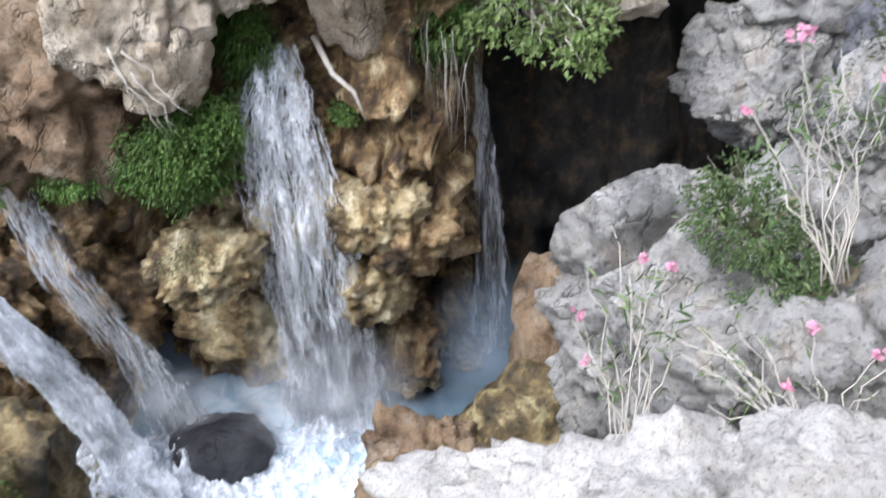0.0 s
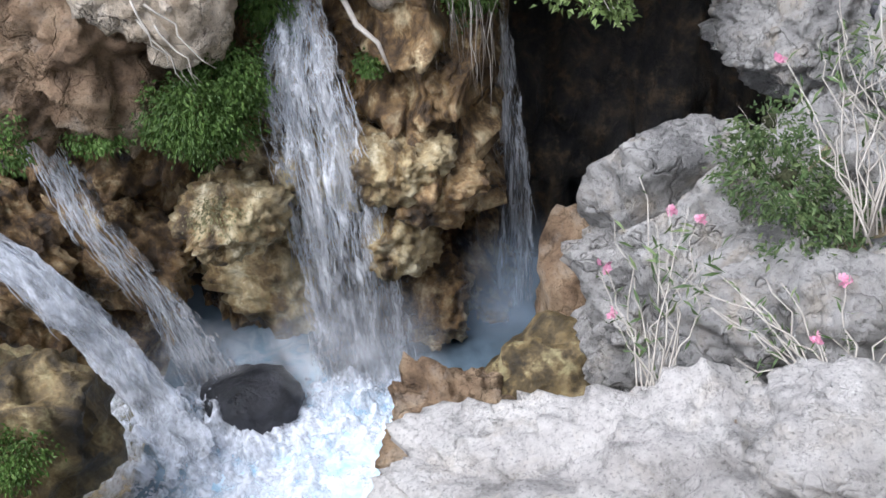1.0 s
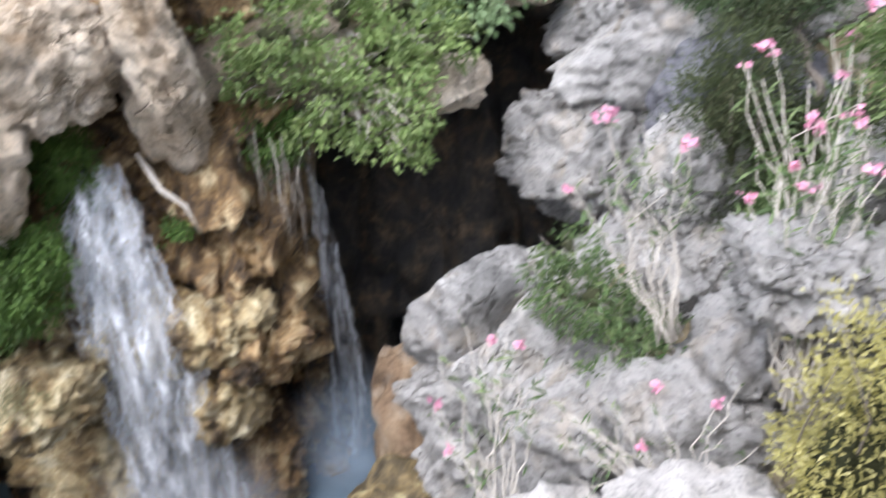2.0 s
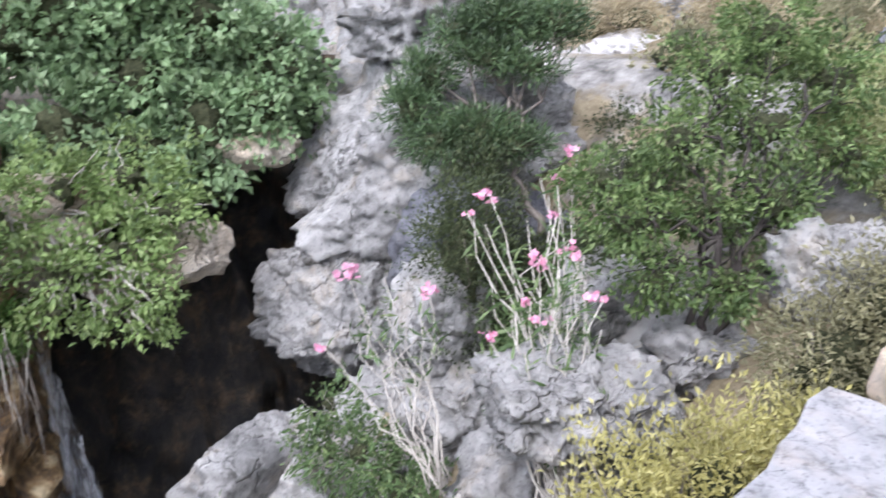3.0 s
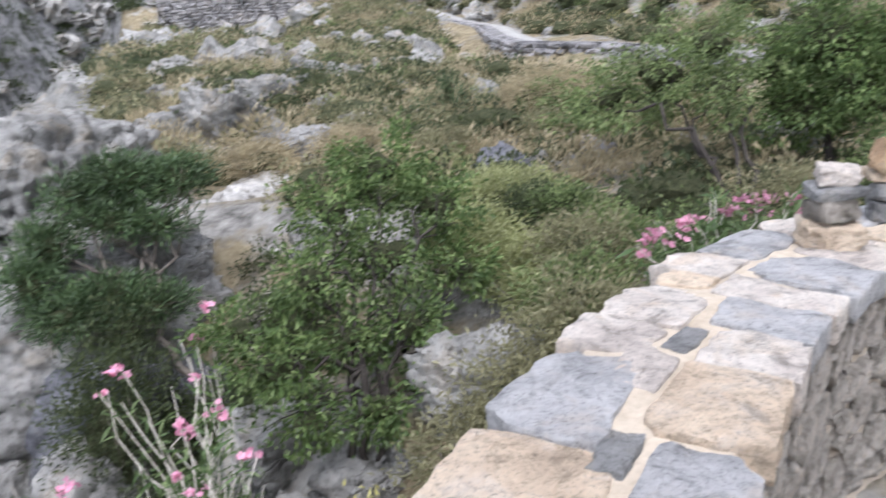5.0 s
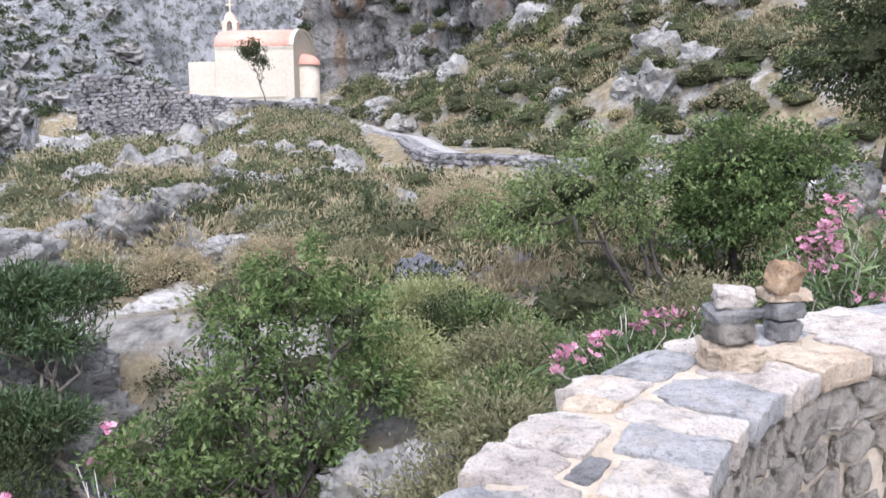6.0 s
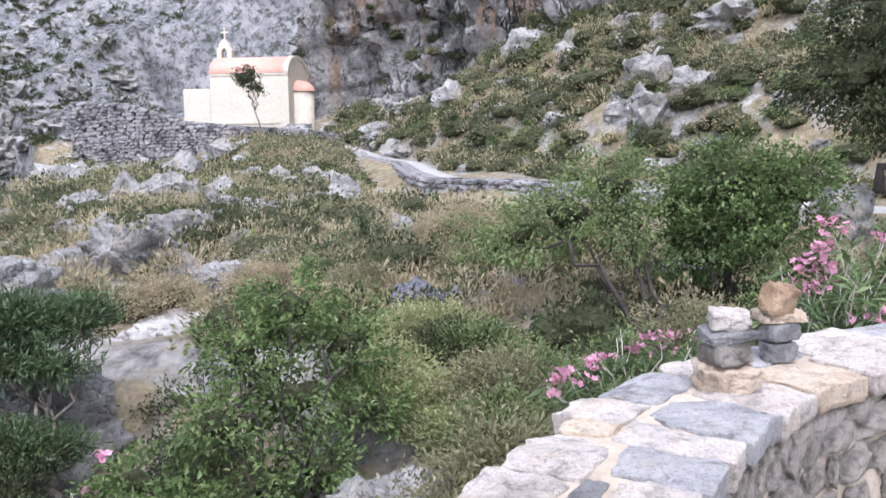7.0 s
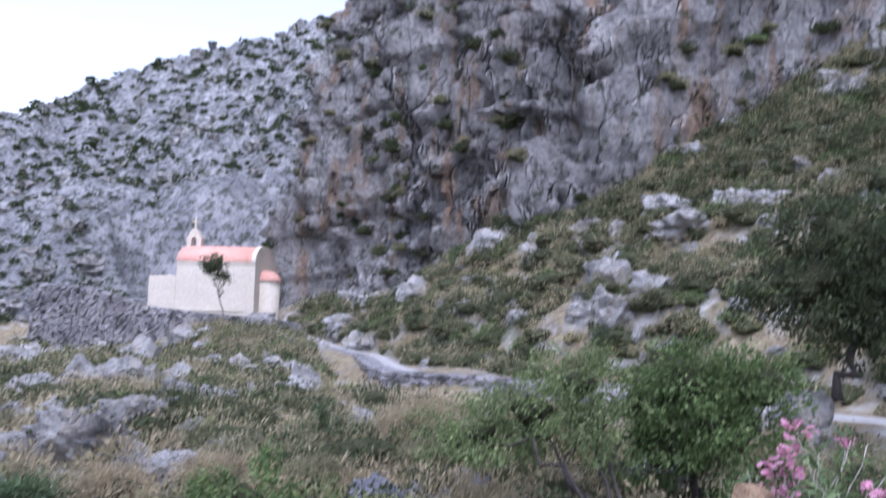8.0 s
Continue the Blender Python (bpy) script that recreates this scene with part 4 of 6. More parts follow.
def dead_log():
    r = rng(95)
    ob = thing("dead_log", (1.9, 2.9, -2.75), "twisted tan dead branch lying on the white rock", "log")
    pts = [(1.55, 3.05, -2.86), (1.75, 2.95, -2.8), (1.95, 2.9, -2.76), (2.15, 2.98, -2.66), (2.35, 2.9, -2.62), (2.5, 3.05, -2.6)]
    part("branch", mesh_of("branch", *tube(local(ob, pts), [0.012, 0.02, 0.024, 0.024, 0.02, 0.007], 8), plain_mat("tan_dead_wood", (0.15, 0.11, 0.08), (0.3, 0.24, 0.18), 9, 0.9, 0.02)), ob)
    for k in range(5):
        a = np.array(pts[1 + k % 4])
        part("twig", mesh_of("twig", *tube(local(ob, bent(a, a + r.normal(0, 0.14, 3) + np.array([0, 0.1, 0.14]), r, 0.2, 4)), [0.014, 0.011, 0.008, 0.004], 5), BARK_PALE), ob)


dead_log()


# ---- trees ----
tree("fig_tree", (2.6, 10.6, -1.3), [((2.97, 11.0, -0.3), (0.95, 0.8, 0.6)), ((3.75, 10.7, -0.8), (0.7, 0.7, 0.6)), ((2.1, 10.6, -0.8), (0.8, 0.7, 0.6)), ((3.35, 10.2, -1.3), (0.6, 0.5, 0.5)), ((2.2, 11.2, 0.25), (0.9, 0.8, 0.55)), ((2.7, 10.1, -1.3), (0.65, 0.5, 0.5)), ((1.2, 11.0, -0.1), (0.9, 0.8, 0.8)), ((1.9, 10.0, -1.5), (0.6, 0.5, 0.4)), ((2.5, 9.9, -1.75), (0.5, 0.4, 0.3)), ((1.1, 10.0, -1.2), (0.7, 0.5, 0.5))], 101, FIG, BARK, "broad green fig tree growing over the cleft", size=0.12, density=2.2, trunk=0.12, spread=0.15, aspect=0.7, core=0.7)
tree("fig_tree", (0.6, 8.7, -1.6), [((1.5, 8.5, -1.3), (0.62, 0.5, 0.45)), ((0.85, 8.3, -1.25), (0.6, 0.5, 0.45)), ((1.8, 8.1, -1.55), (0.42, 0.35, 0.3)), ((1.2, 7.85, -1.75), (0.45, 0.35, 0.28)), ((0.0, 7.85, -1.65), (0.4, 0.35, 0.28)), ((0.65, 7.7, -1.8), (0.42, 0.35, 0.25)), ((1.4, 7.45, -2.05), (0.3, 0.26, 0.2)), ((1.3, 7.3, -2.3), (0.18, 0.18, 0.14)), ((0.55, 7.55, -2.1), (0.3, 0.25, 0.14)), ((1.02, 7.45, -2.2), (0.26, 0.22, 0.12)), ((0.2, 8.0, -1.3), (0.5, 0.4, 0.3))], 102, FIG_PALE, BARK_PALE, "pale green fig boughs hanging before the cleft", size=0.075, density=1.5, trunk=0.06, spread=0.09, aspect=0.6, twigs=6, core=0.3)
tree("small_tree", (4.55, 3.62, ground_z(4.55, 3.62)), [((6.06, 4.78, 0.42), (0.44, 0.44, 0.32)), ((5.51, 4.86, 0.13), (0.40, 0.40, 0.30)), ((6.16, 4.22, 0.14), (0.40, 0.40, 0.30)), ((5.59, 4.33, -0.19), (0.44, 0.44, 0.32)), ((5.0, 4.62, -0.31), (0.40, 0.40, 0.26)), ((6.01, 3.87, -0.32), (0.26, 0.26, 0.19)), ((4.36, 4.81, -0.58), (0.32, 0.32, 0.21)), ((4.38, 4.41, -0.78), (0.35, 0.35, 0.23)), ((4.94, 4.2, -0.69), (0.37, 0.37, 0.26)), ((5.33, 3.93, -0.63), (0.35, 0.35, 0.25)), ((4.34, 4.08, -1.11), (0.30, 0.30, 0.19)), ((4.79, 3.77, -1.1), (0.30, 0.30, 0.18)), ((5.32, 3.69, -1.02), (0.26, 0.26, 0.18))], 103, TREE_LEAF, BARK_DARK, "small leafy green tree with thin dark trunks", size=0.06, density=2.2, trunk=0.04, spread=0.08, trunks=3, twigs=6, core=0.4)
tree("pine_tree", (5.15, 6.5, -1.75), [((5.4, 7.75, 0.14), (0.4, 0.36, 0.22)), ((5.82, 7.45, 0.1), (0.32, 0.3, 0.2)), ((4.98, 7.98, -0.02), (0.26, 0.26, 0.16)), ((5.12, 7.56, -0.22), (0.34, 0.3, 0.16)), ((4.55, 7.85, -0.42), (0.26, 0.26, 0.24)), ((4.25, 7.72, -0.72), (0.24, 0.24, 0.26)), ((4.78, 7.25, -0.88), (0.42, 0.34, 0.18)), ((5.1, 7.0, -1.02), (0.34, 0.3, 0.14)), ((4.4, 7.33, -0.98), (0.34, 0.3, 0.16)), ((5.45, 7.3, -0.3), (0.24, 0.22, 0.12))], 104, PINE, BARK, "dark green pine leaning over the great boulder", size=0.1, density=11.0, trunk=0.05, spread=0.085, aspect=0.17, droop=-0.5, core=0.62, twigs=4)
tree("mastic_tree", (9.35, 2.6, -0.3), [((10.1, 3.9, 0.95), (0.75, 0.7, 0.5)), ((10.3, 3.4, 1.3), (0.6, 0.6, 0.45)), ((9.9, 4.4, 0.7), (0.6, 0.5, 0.4)), ((10.1, 3.15, 0.85), (0.5, 0.5, 0.4)), ((10.0, 4.9, 0.5), (0.4, 0.4, 0.3))], 105, GREEN, BARK_DARK, "low spreading tree with black twisted stems", size=0.06, density=1.4, trunk=0.032, spread=0.1, trunks=5, twigs=5, core=0.35)
tree("evergreen_oak", (11.1, 2.2, -0.2), [((11.2, 2.25, 1.35), (0.75, 0.7, 0.6)), ((11.25, 1.85, 0.8), (0.8, 0.7, 0.6)), ((11.1, 2.55, 0.55), (0.6, 0.6, 0.5)), ((11.4, 1.6, 1.3), (0.6, 0.6, 0.5)), ((11.2, 2.9, 1.0), (0.4, 0.4, 0.4))], 106, TREE_LEAF, BARK_DARK, "dense dark evergreen oak on the slope", size=0.07, density=1.7, trunk=0.07, spread=0.1)
tree("evergreen_oak", (16.5, 1.0, 1.0), [((16.6, 1.3, 2.9), (1.3, 1.3, 0.9)), ((16.9, 0.5, 2.4), (1.2, 1.2, 0.9)), ((16.7, 0.9, 3.7), (1.2, 1.2, 0.8)), ((17.0, -0.3, 3.3), (1.2, 1.2, 1.0))], 107, DARKGREEN, BARK_DARK, "dark evergreen oak at the edge of the path", size=0.1, density=1.0, trunk=0.1, spread=0.16)
tree("juniper", (12.35, 8.75, -0.6), [((12.35, 8.75, 0.1), (0.3, 0.3, 0.5)), ((12.55, 8.45, 0.2), (0.22, 0.22, 0.34)), ((12.15, 9.0, 0.0), (0.28, 0.28, 0.4)), ((12.4, 8.7, 0.45), (0.16, 0.16, 0.22))], 108, PINE, BARK_DARK, "small dark prickly juniper among dry grass", size=0.07, density=2.6, trunk=0.04, spread=0.07, aspect=0.2)
tree("juniper", (13.3, 7.3, -0.4), [((13.3, 7.3, 0.1), (0.55, 0.5, 0.45)), ((13.7, 7.0, 0.0), (0.4, 0.4, 0.35))], 109, GREEN, BARK_DARK, "rounded light green shrub on the slope", size=0.06, density=1.8, trunk=0.03, spread=0.08)
tree("chapel_tree", (39.2, 36.2, 1.9), [((38.9, 37.1, 5.7), (0.5, 0.5, 0.4)), ((38.9, 36.6, 6.1), (0.45, 0.45, 0.5)), ((39.2, 36.4, 5.2), (0.4, 0.4, 0.35)), ((38.8, 37.6, 5.9), (0.35, 0.35, 0.3))], 110, DARKGREEN, BARK, "thin windblown tree leaning before the chapel", size=0.17, density=0.7, trunk=0.06, spread=0.2)

# ---- oleanders ----
tree("bush", (2.75, 5.0, -3.5), [((2.45, 5.2, -2.75), (0.36, 0.33, 0.36)), ((2.6, 4.8, -2.9), (0.4, 0.33, 0.34)), ((2.35, 5.55, -2.45), (0.26, 0.25, 0.26)), ((2.7, 4.45, -2.95), (0.32, 0.3, 0.3)), ((2.3, 5.45, -2.85), (0.3, 0.3, 0.3))], 111, OLEANDER, BARK_PALE, "dense green oleander bush growing from the pale boulder", "shrub", size=0.06, density=1.7, trunk=0.02, spread=0.075, aspect=0.42, trunks=3, core=0.25)
oleander((1.28, 3.66, -3.6), 121, [((1.01, 4.73, -2.68), False), ((1.26, 4.88, -2.43), False), ((1.64, 4.61, -2.6), 0.045), ((0.99, 4.16, -3.11), 0.06), ((0.98, 4.41, -2.87), 0.05), ((1.3, 4.5, -2.55), False), ((1.75, 4.5, -2.75), False), ((1.45, 4.7, -2.6), 0.04)], 0.35, extra=5)
oleander((2.35, 3.25, -3.05), 122, [((1.5, 4.18, -2.8), False), ((2.07, 4.05, -2.69), False), ((2.43, 3.94, -2.6), 0.05), ((2.58, 3.3, -2.48), False), ((1.75, 3.72, -3.11), False), ((1.6, 4.3, -2.75), False), ((2.7, 3.6, -2.5), 0.05), ((2.2, 3.6, -2.8), 0.04), ((1.9, 3.9, -2.75), False)], 0.3, label="sprawling half bare oleander with thin pale stems", extra=16, stem=0.009, size=0.09)
oleander((2.75, 4.4, -2.6), 123, [((2.39, 5.15, -1.08), 0.11), ((2.69, 5.12, -1.2), False), ((2.77, 4.69, -1.12), 0.06), ((2.2, 5.3, -1.75), 0.05), ((2.5, 5.3, -1.4), False), ((3.0, 5.0, -1.3), 0.05)], 0.5, extra=8, bare=0.6)
oleander((3.2, 3.5, -2.5), 124, [((3.37, 4.89, -0.57), 0.09), ((3.24, 4.92, -0.69), 0.05), ((3.5, 4.36, -0.91), 0.11), ((3.71, 4.24, -0.83), 0.09), ((4.06, 4.93, -0.57), 0.06), ((3.29, 4.06, -1.17), 0.07), ((3.64, 3.89, -1.02), 0.06), ((3.25, 4.17, -1.07), 0.05), ((4.4, 5.24, -0.48), 0.06), ((3.8, 4.6, -0.7), 0.05), ((3.0, 4.2, -1.3), 0.05)], 0.75, extra=46, bare=0.55, stem=0.011, label="tall oleander with pink flowers and tangled grey stems")
oleander((5.6, 1.5, -0.3), 125, [((6.27, 1.56, 0.45), 0.17), ((5.09, 1.78, 0.43), 0.12), ((5.45, 1.74, 0.46), 0.11), ((6.05, 1.7, 0.42), 0.06), ((5.8, 1.8, 0.4), 0.06), ((5.0, 1.7, 0.25), 0.05), ((6.6, 1.4, 0.45), 0.06), ((5.2, 1.9, 0.3), 0.05), ((6.4, 1.3, 0.4), 0.06), ((4.8, 1.7, 0.1), 0.05)], 2.2, extra=22, bare=0.25, label="dark green oleander with pink flowers behind the parapet")
oleander((6.75, 0.5, 0.0), 126, [((6.92, 0.56, 1.24), 0.14), ((6.78, 0.64, 0.97), 0.17), ((6.75, 0.71, 0.83), 0.14), ((6.56, 0.26, 0.69), 0.15), ((7.23, 0.28, 1.15), 0.07), ((6.86, 0.6, 1.1), 0.14), ((6.7, 0.1, 0.9), 0.09), ((7.1, 0.1, 0.75), 0.1), ((7.4, 0.8, 0.7), 0.05), ((7.3, -0.2, 1.3), 0.08)], 2.2, extra=24, bare=0.2, label="oleander heavy with bright pink flowers beside the parapet")


# ---- scrub between the parapet and the slope ----
def mound(name, base, radius, height, seed, mat, label, n, size, aspect=0.4, spread=0.07, stems=7):
    r = rng(seed)
    ob = thing(name, base, label, "shrub")
    p, o = cloud(r, (0, 0, height * 0.5), (radius, radius, height * 0.5), n, 16, spread, 0.5)
    p[:, 2] = np.maximum(p[:, 2], 0.02)
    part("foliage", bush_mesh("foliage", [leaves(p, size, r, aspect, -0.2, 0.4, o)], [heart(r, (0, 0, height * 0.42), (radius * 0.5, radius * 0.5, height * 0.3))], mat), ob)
    bits = [tube(bent((r.normal(0, 0.04), r.normal(0, 0.04), -0.05), (r.normal(0, radius * 0.6), r.normal(0, radius * 0.6), height * r.uniform(0.5, 0.95)), r, 0.2, 5), [0.014, 0.011, 0.009, 0.006, 0.003], 4) for _ in range(stems)]
    part("branchwork", mesh_of("branchwork", *tubes(bits), BARK), ob)
    return ob


# Dark green ones under the pine are added to deepen the hollow's shade.
NEAR = [((2.9, 2.65, -1.75), 0.35, 0.85, YELLOW), ((3.4, 2.5, -1.7), 0.35, 0.8, YELLOW), ((3.85, 2.3, -1.6), 0.3, 0.6, YELLOW), ((4.9, 2.55, -1.1), 0.45, 1.0, OLIVE), ((5.5, 2.4, -1.0), 0.5, 0.95, OLIVE), ((4.5, 2.7, -1.2), 0.4, 0.9, OLIVE), ((6.2, 2.8, -0.9), 0.45, 0.8, GREEN), ((6.9, 3.2, -0.8), 0.5, 0.8, OLIVE), ((7.6, 2.2, -0.7), 0.5, 0.8, GREEN), ((6.9, 2.0, -0.7), 0.45, 0.9, DARKGREEN), ((7.0, 7.2, -1.4), 0.5, 0.5, DARKGREEN), ((8.3, 6.2, -0.8), 0.5, 0.7, GREEN), ((9.2, 6.9, -0.7), 0.5, 0.8, OLIVE), ((8.3, 7.4, -0.9), 0.5, 0.8, OLIVE), ((9.6, 8.2, -0.6), 0.6, 0.7, DRY), ((8.9, 9.6, -0.7), 0.6, 0.6, DRY), ((10.3, 7.2, -0.5), 0.5, 0.6, OLIVE), ((8.6, 2.0, -0.6), 0.5, 0.9, OLIVE), ((9.8, 1.2, -0.3), 0.6, 1.0, GREEN), ((12.4, 5.2, -0.4), 0.6, 0.7, DRY), ((11.9, 6.3, -0.4), 0.5, 0.6, OLIVE), ((13.8, 4.5, -0.2), 0.7, 0.8, DRY), ((13.2, 1.6, 0.0), 0.8, 1.3, DRY), ((12.6, 0.4, 0.1), 0.7, 1.3, OLIVE), ((14.2, 5.8, -0.2), 0.9, 0.9, DRY), ((4.6, 6.1, -2.6), 0.5, 0.9, DARKGREEN), ((5.3, 6.2, -2.2), 0.55, 0.9, DARKGREEN), ((5.2, 5.4, -2.0), 0.5, 0.8, DARKGREEN), ((6.0, 6.0, -1.6), 0.5, 0.8, DARKGREEN), ((4.0, 6.9, -2.4), 0.3, 0.35, OLEANDER), ((4.4, 5.6, -2.0), 0.4, 0.6, OLEANDER), ((3.1, 7.4, -2.6), 0.3, 0.3, OLEANDER), ((4.7, 6.6, -2.0), 0.4, 0.5, DARKGREEN), ((3.9, 4.6, -2.3), 0.4, 0.6, OLEANDER), ((14.2, 13.6, -0.3), 1.1, 0.9, DARKGREEN), ((15.4, 12.9, -0.2), 0.8, 0.7, DARKGREEN), ((14.6, 7.9, -0.2), 0.9, 0.95, DRY)]
for i, (base, rad, high, m) in enumerate(NEAR):
    say = {YELLOW: "yellow-green flowering spurge below the parapet", OLIVE: "olive-green scrub on the stony slope", GREEN: "leafy green shrub on the slope", DARKGREEN: "dark green shrub between the rocks", DRY: "straw-coloured dry thorny bush", OLEANDER: "young oleander shoots between boulders"}[m]
    z = ground_z(base[0], base[1])
    mound("shrub", (base[0], base[1], min(base[2], z) if m is not YELLOW else z), rad, high if m is not YELLOW else max(high, -0.95 - z), 200 + i, m, say, int((210 if m is not YELLOW else 320) * rad / 0.4), 0.05 if m is not OLEANDER else 0.1, 0.4 if m is not OLEANDER else 0.18)

# bushes of the hollow and the near slope: place, height of the crown's top, radius, leaf
# The dark green pair near the pine is added for the shade there.
HOLLOW = [((8.65, 5.0), -0.6, 0.5, PALE_SCRUB), ((8.03, 4.0), -0.6, 0.45, GREEN), ((7.23, 4.64), -0.74, 0.45, PALE_SCRUB), ((6.82, 3.9), -0.78, 0.45, PALE_SCRUB), ((6.48, 3.27), -0.72, 0.4, PALE_SCRUB), ((6.11, 2.68), -0.62, 0.38, PALE_SCRUB), ((7.66, 3.3), -0.66, 0.5, GREEN), ((8.76, 6.23), -0.73, 0.55, PALE_SCRUB), ((6.94, 4.37), -1.0, 0.45, PALE_SCRUB), ((6.9, 3.75), -0.79, 0.45, PALE_SCRUB), ((3.96, 6.16), -0.86, 0.45, DARKGREEN), ((4.6, 6.8), -0.78, 0.4, DARKGREEN), ((8.04, 5.06), -0.56, 0.5, PALE_SCRUB), ((8.02, 4.18), -0.44, 0.5, DARKGREEN), ((8.74, 6.75), -0.34, 0.5, DRY), ((9.89, 8.57), -0.13, 0.6, DRY), ((9.14, 9.94), -0.38, 0.5, DRY), ((14.05, 7.18), 0.42, 0.6, DRY), ((13.23, 7.63), 0.58, 0.6, DRY)]
for i, ((x, y), top, rad, m) in enumerate(HOLLOW):
    z = ground_z(x, y)
    say = {PALE_SCRUB: "pale yellowish-green scrub in the stony hollow", GREEN: "leafy green shrub in the hollow", DARKGREEN: "dark green shrub in the shade of the pine", DRY: "straw-coloured dry thorny bush", OLEANDER: "young oleander shoots between boulders"}[m]
    mound("shrub", (x, y, z), rad, max(0.45, top - z), 260 + i, m, say, int(230 * rad / 0.4 * max(1.0, (top - z) / 0.9)), 0.05 if m is not OLEANDER else 0.1, 0.4 if m is not OLEANDER else 0.18)


# ---- the parapet ----
MORTAR = plain_mat("sandy_mortar", (0.45, 0.37, 0.28), (0.62, 0.53, 0.42), 6, 0.95, 0.03)
SLAB_TAN = rock_mat("tan_slab", (0.8, 0.66, 0.5), (0.72, 0.57, 0.42), (0.54, 0.42, 0.31), (0.74, 0.66, 0.58), 0.25, 0.6, 0.4)
SLAB_PALE = rock_mat("pale_slab", (0.78, 0.71, 0.63), (0.68, 0.6, 0.53), (0.48, 0.42, 0.37), (0.72, 0.57, 0.42), 0.25, 0.5, 0.4)
SLAB_BLUE = rock_mat("blue_grey_slab", (0.6, 0.585, 0.575), (0.49, 0.48, 0.475), (0.3, 0.295, 0.29), (0.62, 0.52, 0.42), 0.25, 0.4, 0.4)
SLAB_DARK = rock_mat("dark_slate", (0.37, 0.36, 0.35), (0.26, 0.255, 0.25), (0.13, 0.13, 0.13), (0.4, 0.36, 0.3), 0.2, 0.4, 0.4)
OCHRE = rock_mat("ochre_stone", (0.62, 0.44, 0.28), (0.5, 0.34, 0.21), (0.3, 0.2, 0.13), (0.6, 0.5, 0.38), 0.2, 0.5, 0.5)
RUBBLE = rock_mat("rubble_stone", (0.66, 0.6, 0.53), (0.46, 0.41, 0.35), (0.2, 0.175, 0.15), (0.62, 0.48, 0.34), 0.8, 0.6, 0.5)
TOP = 0.9


def wall_at(x, v):
    """A place on the wall's top: v runs from the path side (0) to the gorge side (1)."""
    e = 0.02
    slope = (wall_outer(x + e) - wall_outer(x - e)) / (2 * e)
    n = Vector((-slope, 1)).normalized()
    k = (v - 1) * 0.56
    return x + n.x * k, wall_outer(x) + n.y * k


def make_parapet():
    ob = thing("parapet", (3.0, 0.6, 0.0), "low curved stone parapet capped with flat irregular slabs", "wall", kind="structure")
    nx, ring = 240, [(0.03, -0.05), (0.03, 0.2), (0.03, 0.45), (0.03, 0.7), (0.03, TOP - 0.05), (0.1, TOP - 0.01), (0.35, TOP), (0.65, TOP), (0.9, TOP - 0.01), (0.97, TOP - 0.05), (0.97, 0.5), (0.97, 0.0), (0.97, -0.8), (0.97, -1.6)]
    vs = np.empty((nx * len(ring), 3))
    for i in range(nx):
        x = -2.2 + 10.2 * i / (nx - 1)
        for j, (v, z) in enumerate(ring):
            px, py = wall_at(x, v)
            w = 0.018 * fbm(px * 7, py * 7, z * 7, 4)
            vs[i * len(ring) + j] = (px, py + (w if j < 5 else -w if j > 8 else 0), z + (w * 0.6 if 4 < j < 10 else 0))
    part("mortar_core", mesh_of("mortar_core", local(ob, vs), grid_faces(nx, len(ring)), MORTAR), ob)
    return ob


PARAPET = make_parapet()


def slab(x0, x1, v0, v1, mat, seed, lift=0.012, thick=0.085):
    """A flat stone with a crooked outline, chipped edges and an uneven face."""
    r = rng(seed)
    n = 36
    cx, cv, hx, hv = (x0 + x1) / 2, (v0 + v1) / 2, (x1 - x0) / 2, (v1 - v0) / 2
    corners = []
    for a, b in ((-1, -1), (1, -1), (1, 1), (-1, 1)):
        c = np.array([a * r.uniform(0.88, 1.1), b * r.uniform(0.9, 1.08)])
        if r.random() < 0.45:
            k = r.uniform(0.25, 0.6)
            pair = [c * np.array([1, 1 - k]), c * np.array([1 - k * r.uniform(0.5, 1), 1])]
            corners += pair if a * b > 0 else pair[::-1]
        else:
            corners.append(c)
    m = len(corners)
    tilt = r.normal(0, 0.02, 2)
    rings = []
    for inset, z in ((0.95, -thick), (1.0, -thick * 0.75), (1.0, lift - 0.012), (0.985, lift - 0.003), (0.82, lift), (0.45, lift + 0.002)):
        row = []
        for k in range(n):
            t = k / n * m
            (ax, ay), (bx, by) = corners[int(t)], corners[(int(t) + 1) % m]
            f = t - int(t)
            c, s = ax + (bx - ax) * f, ay + (by - ay) * f
            w = 1 + 0.07 * noise.noise(Vector((c * 3 + seed, s * 3, 2))) + 0.04 * noise.noise(Vector((c * 9 + seed, s * 9, 2)))
            x, y = wall_at(cx + c * hx * inset * w, cv + s * hv * inset * w)
            jag = 0.01 * noise.noise(Vector((x * 30, y * 30, z * 30)))
            row.append((x + jag, y - jag, TOP + z + 0.014 * noise.noise(Vector((x * 9, y * 9, seed))) + 0.006 * noise.noise(Vector((x * 35, y * 35, seed))) + tilt[0] * c * hx + tilt[1] * s * hv * 0.5))
        rings.append(row)
    vs = [p for row in rings for p in row]
    fs = []
    for i in range(len(rings) - 1):
        for k in range(n):
            fs.append((i * n + k, i * n + (k + 1) % n, (i + 1) * n + (k + 1) % n, (i + 1) * n + k))
    fs += [tuple(range((len(rings) - 1) * n, len(rings) * n)), tuple(reversed(range(n)))]
    part("cap_slab", mesh_of("cap_slab", local(PARAPET, vs), fs, mat, False), PARAPET)


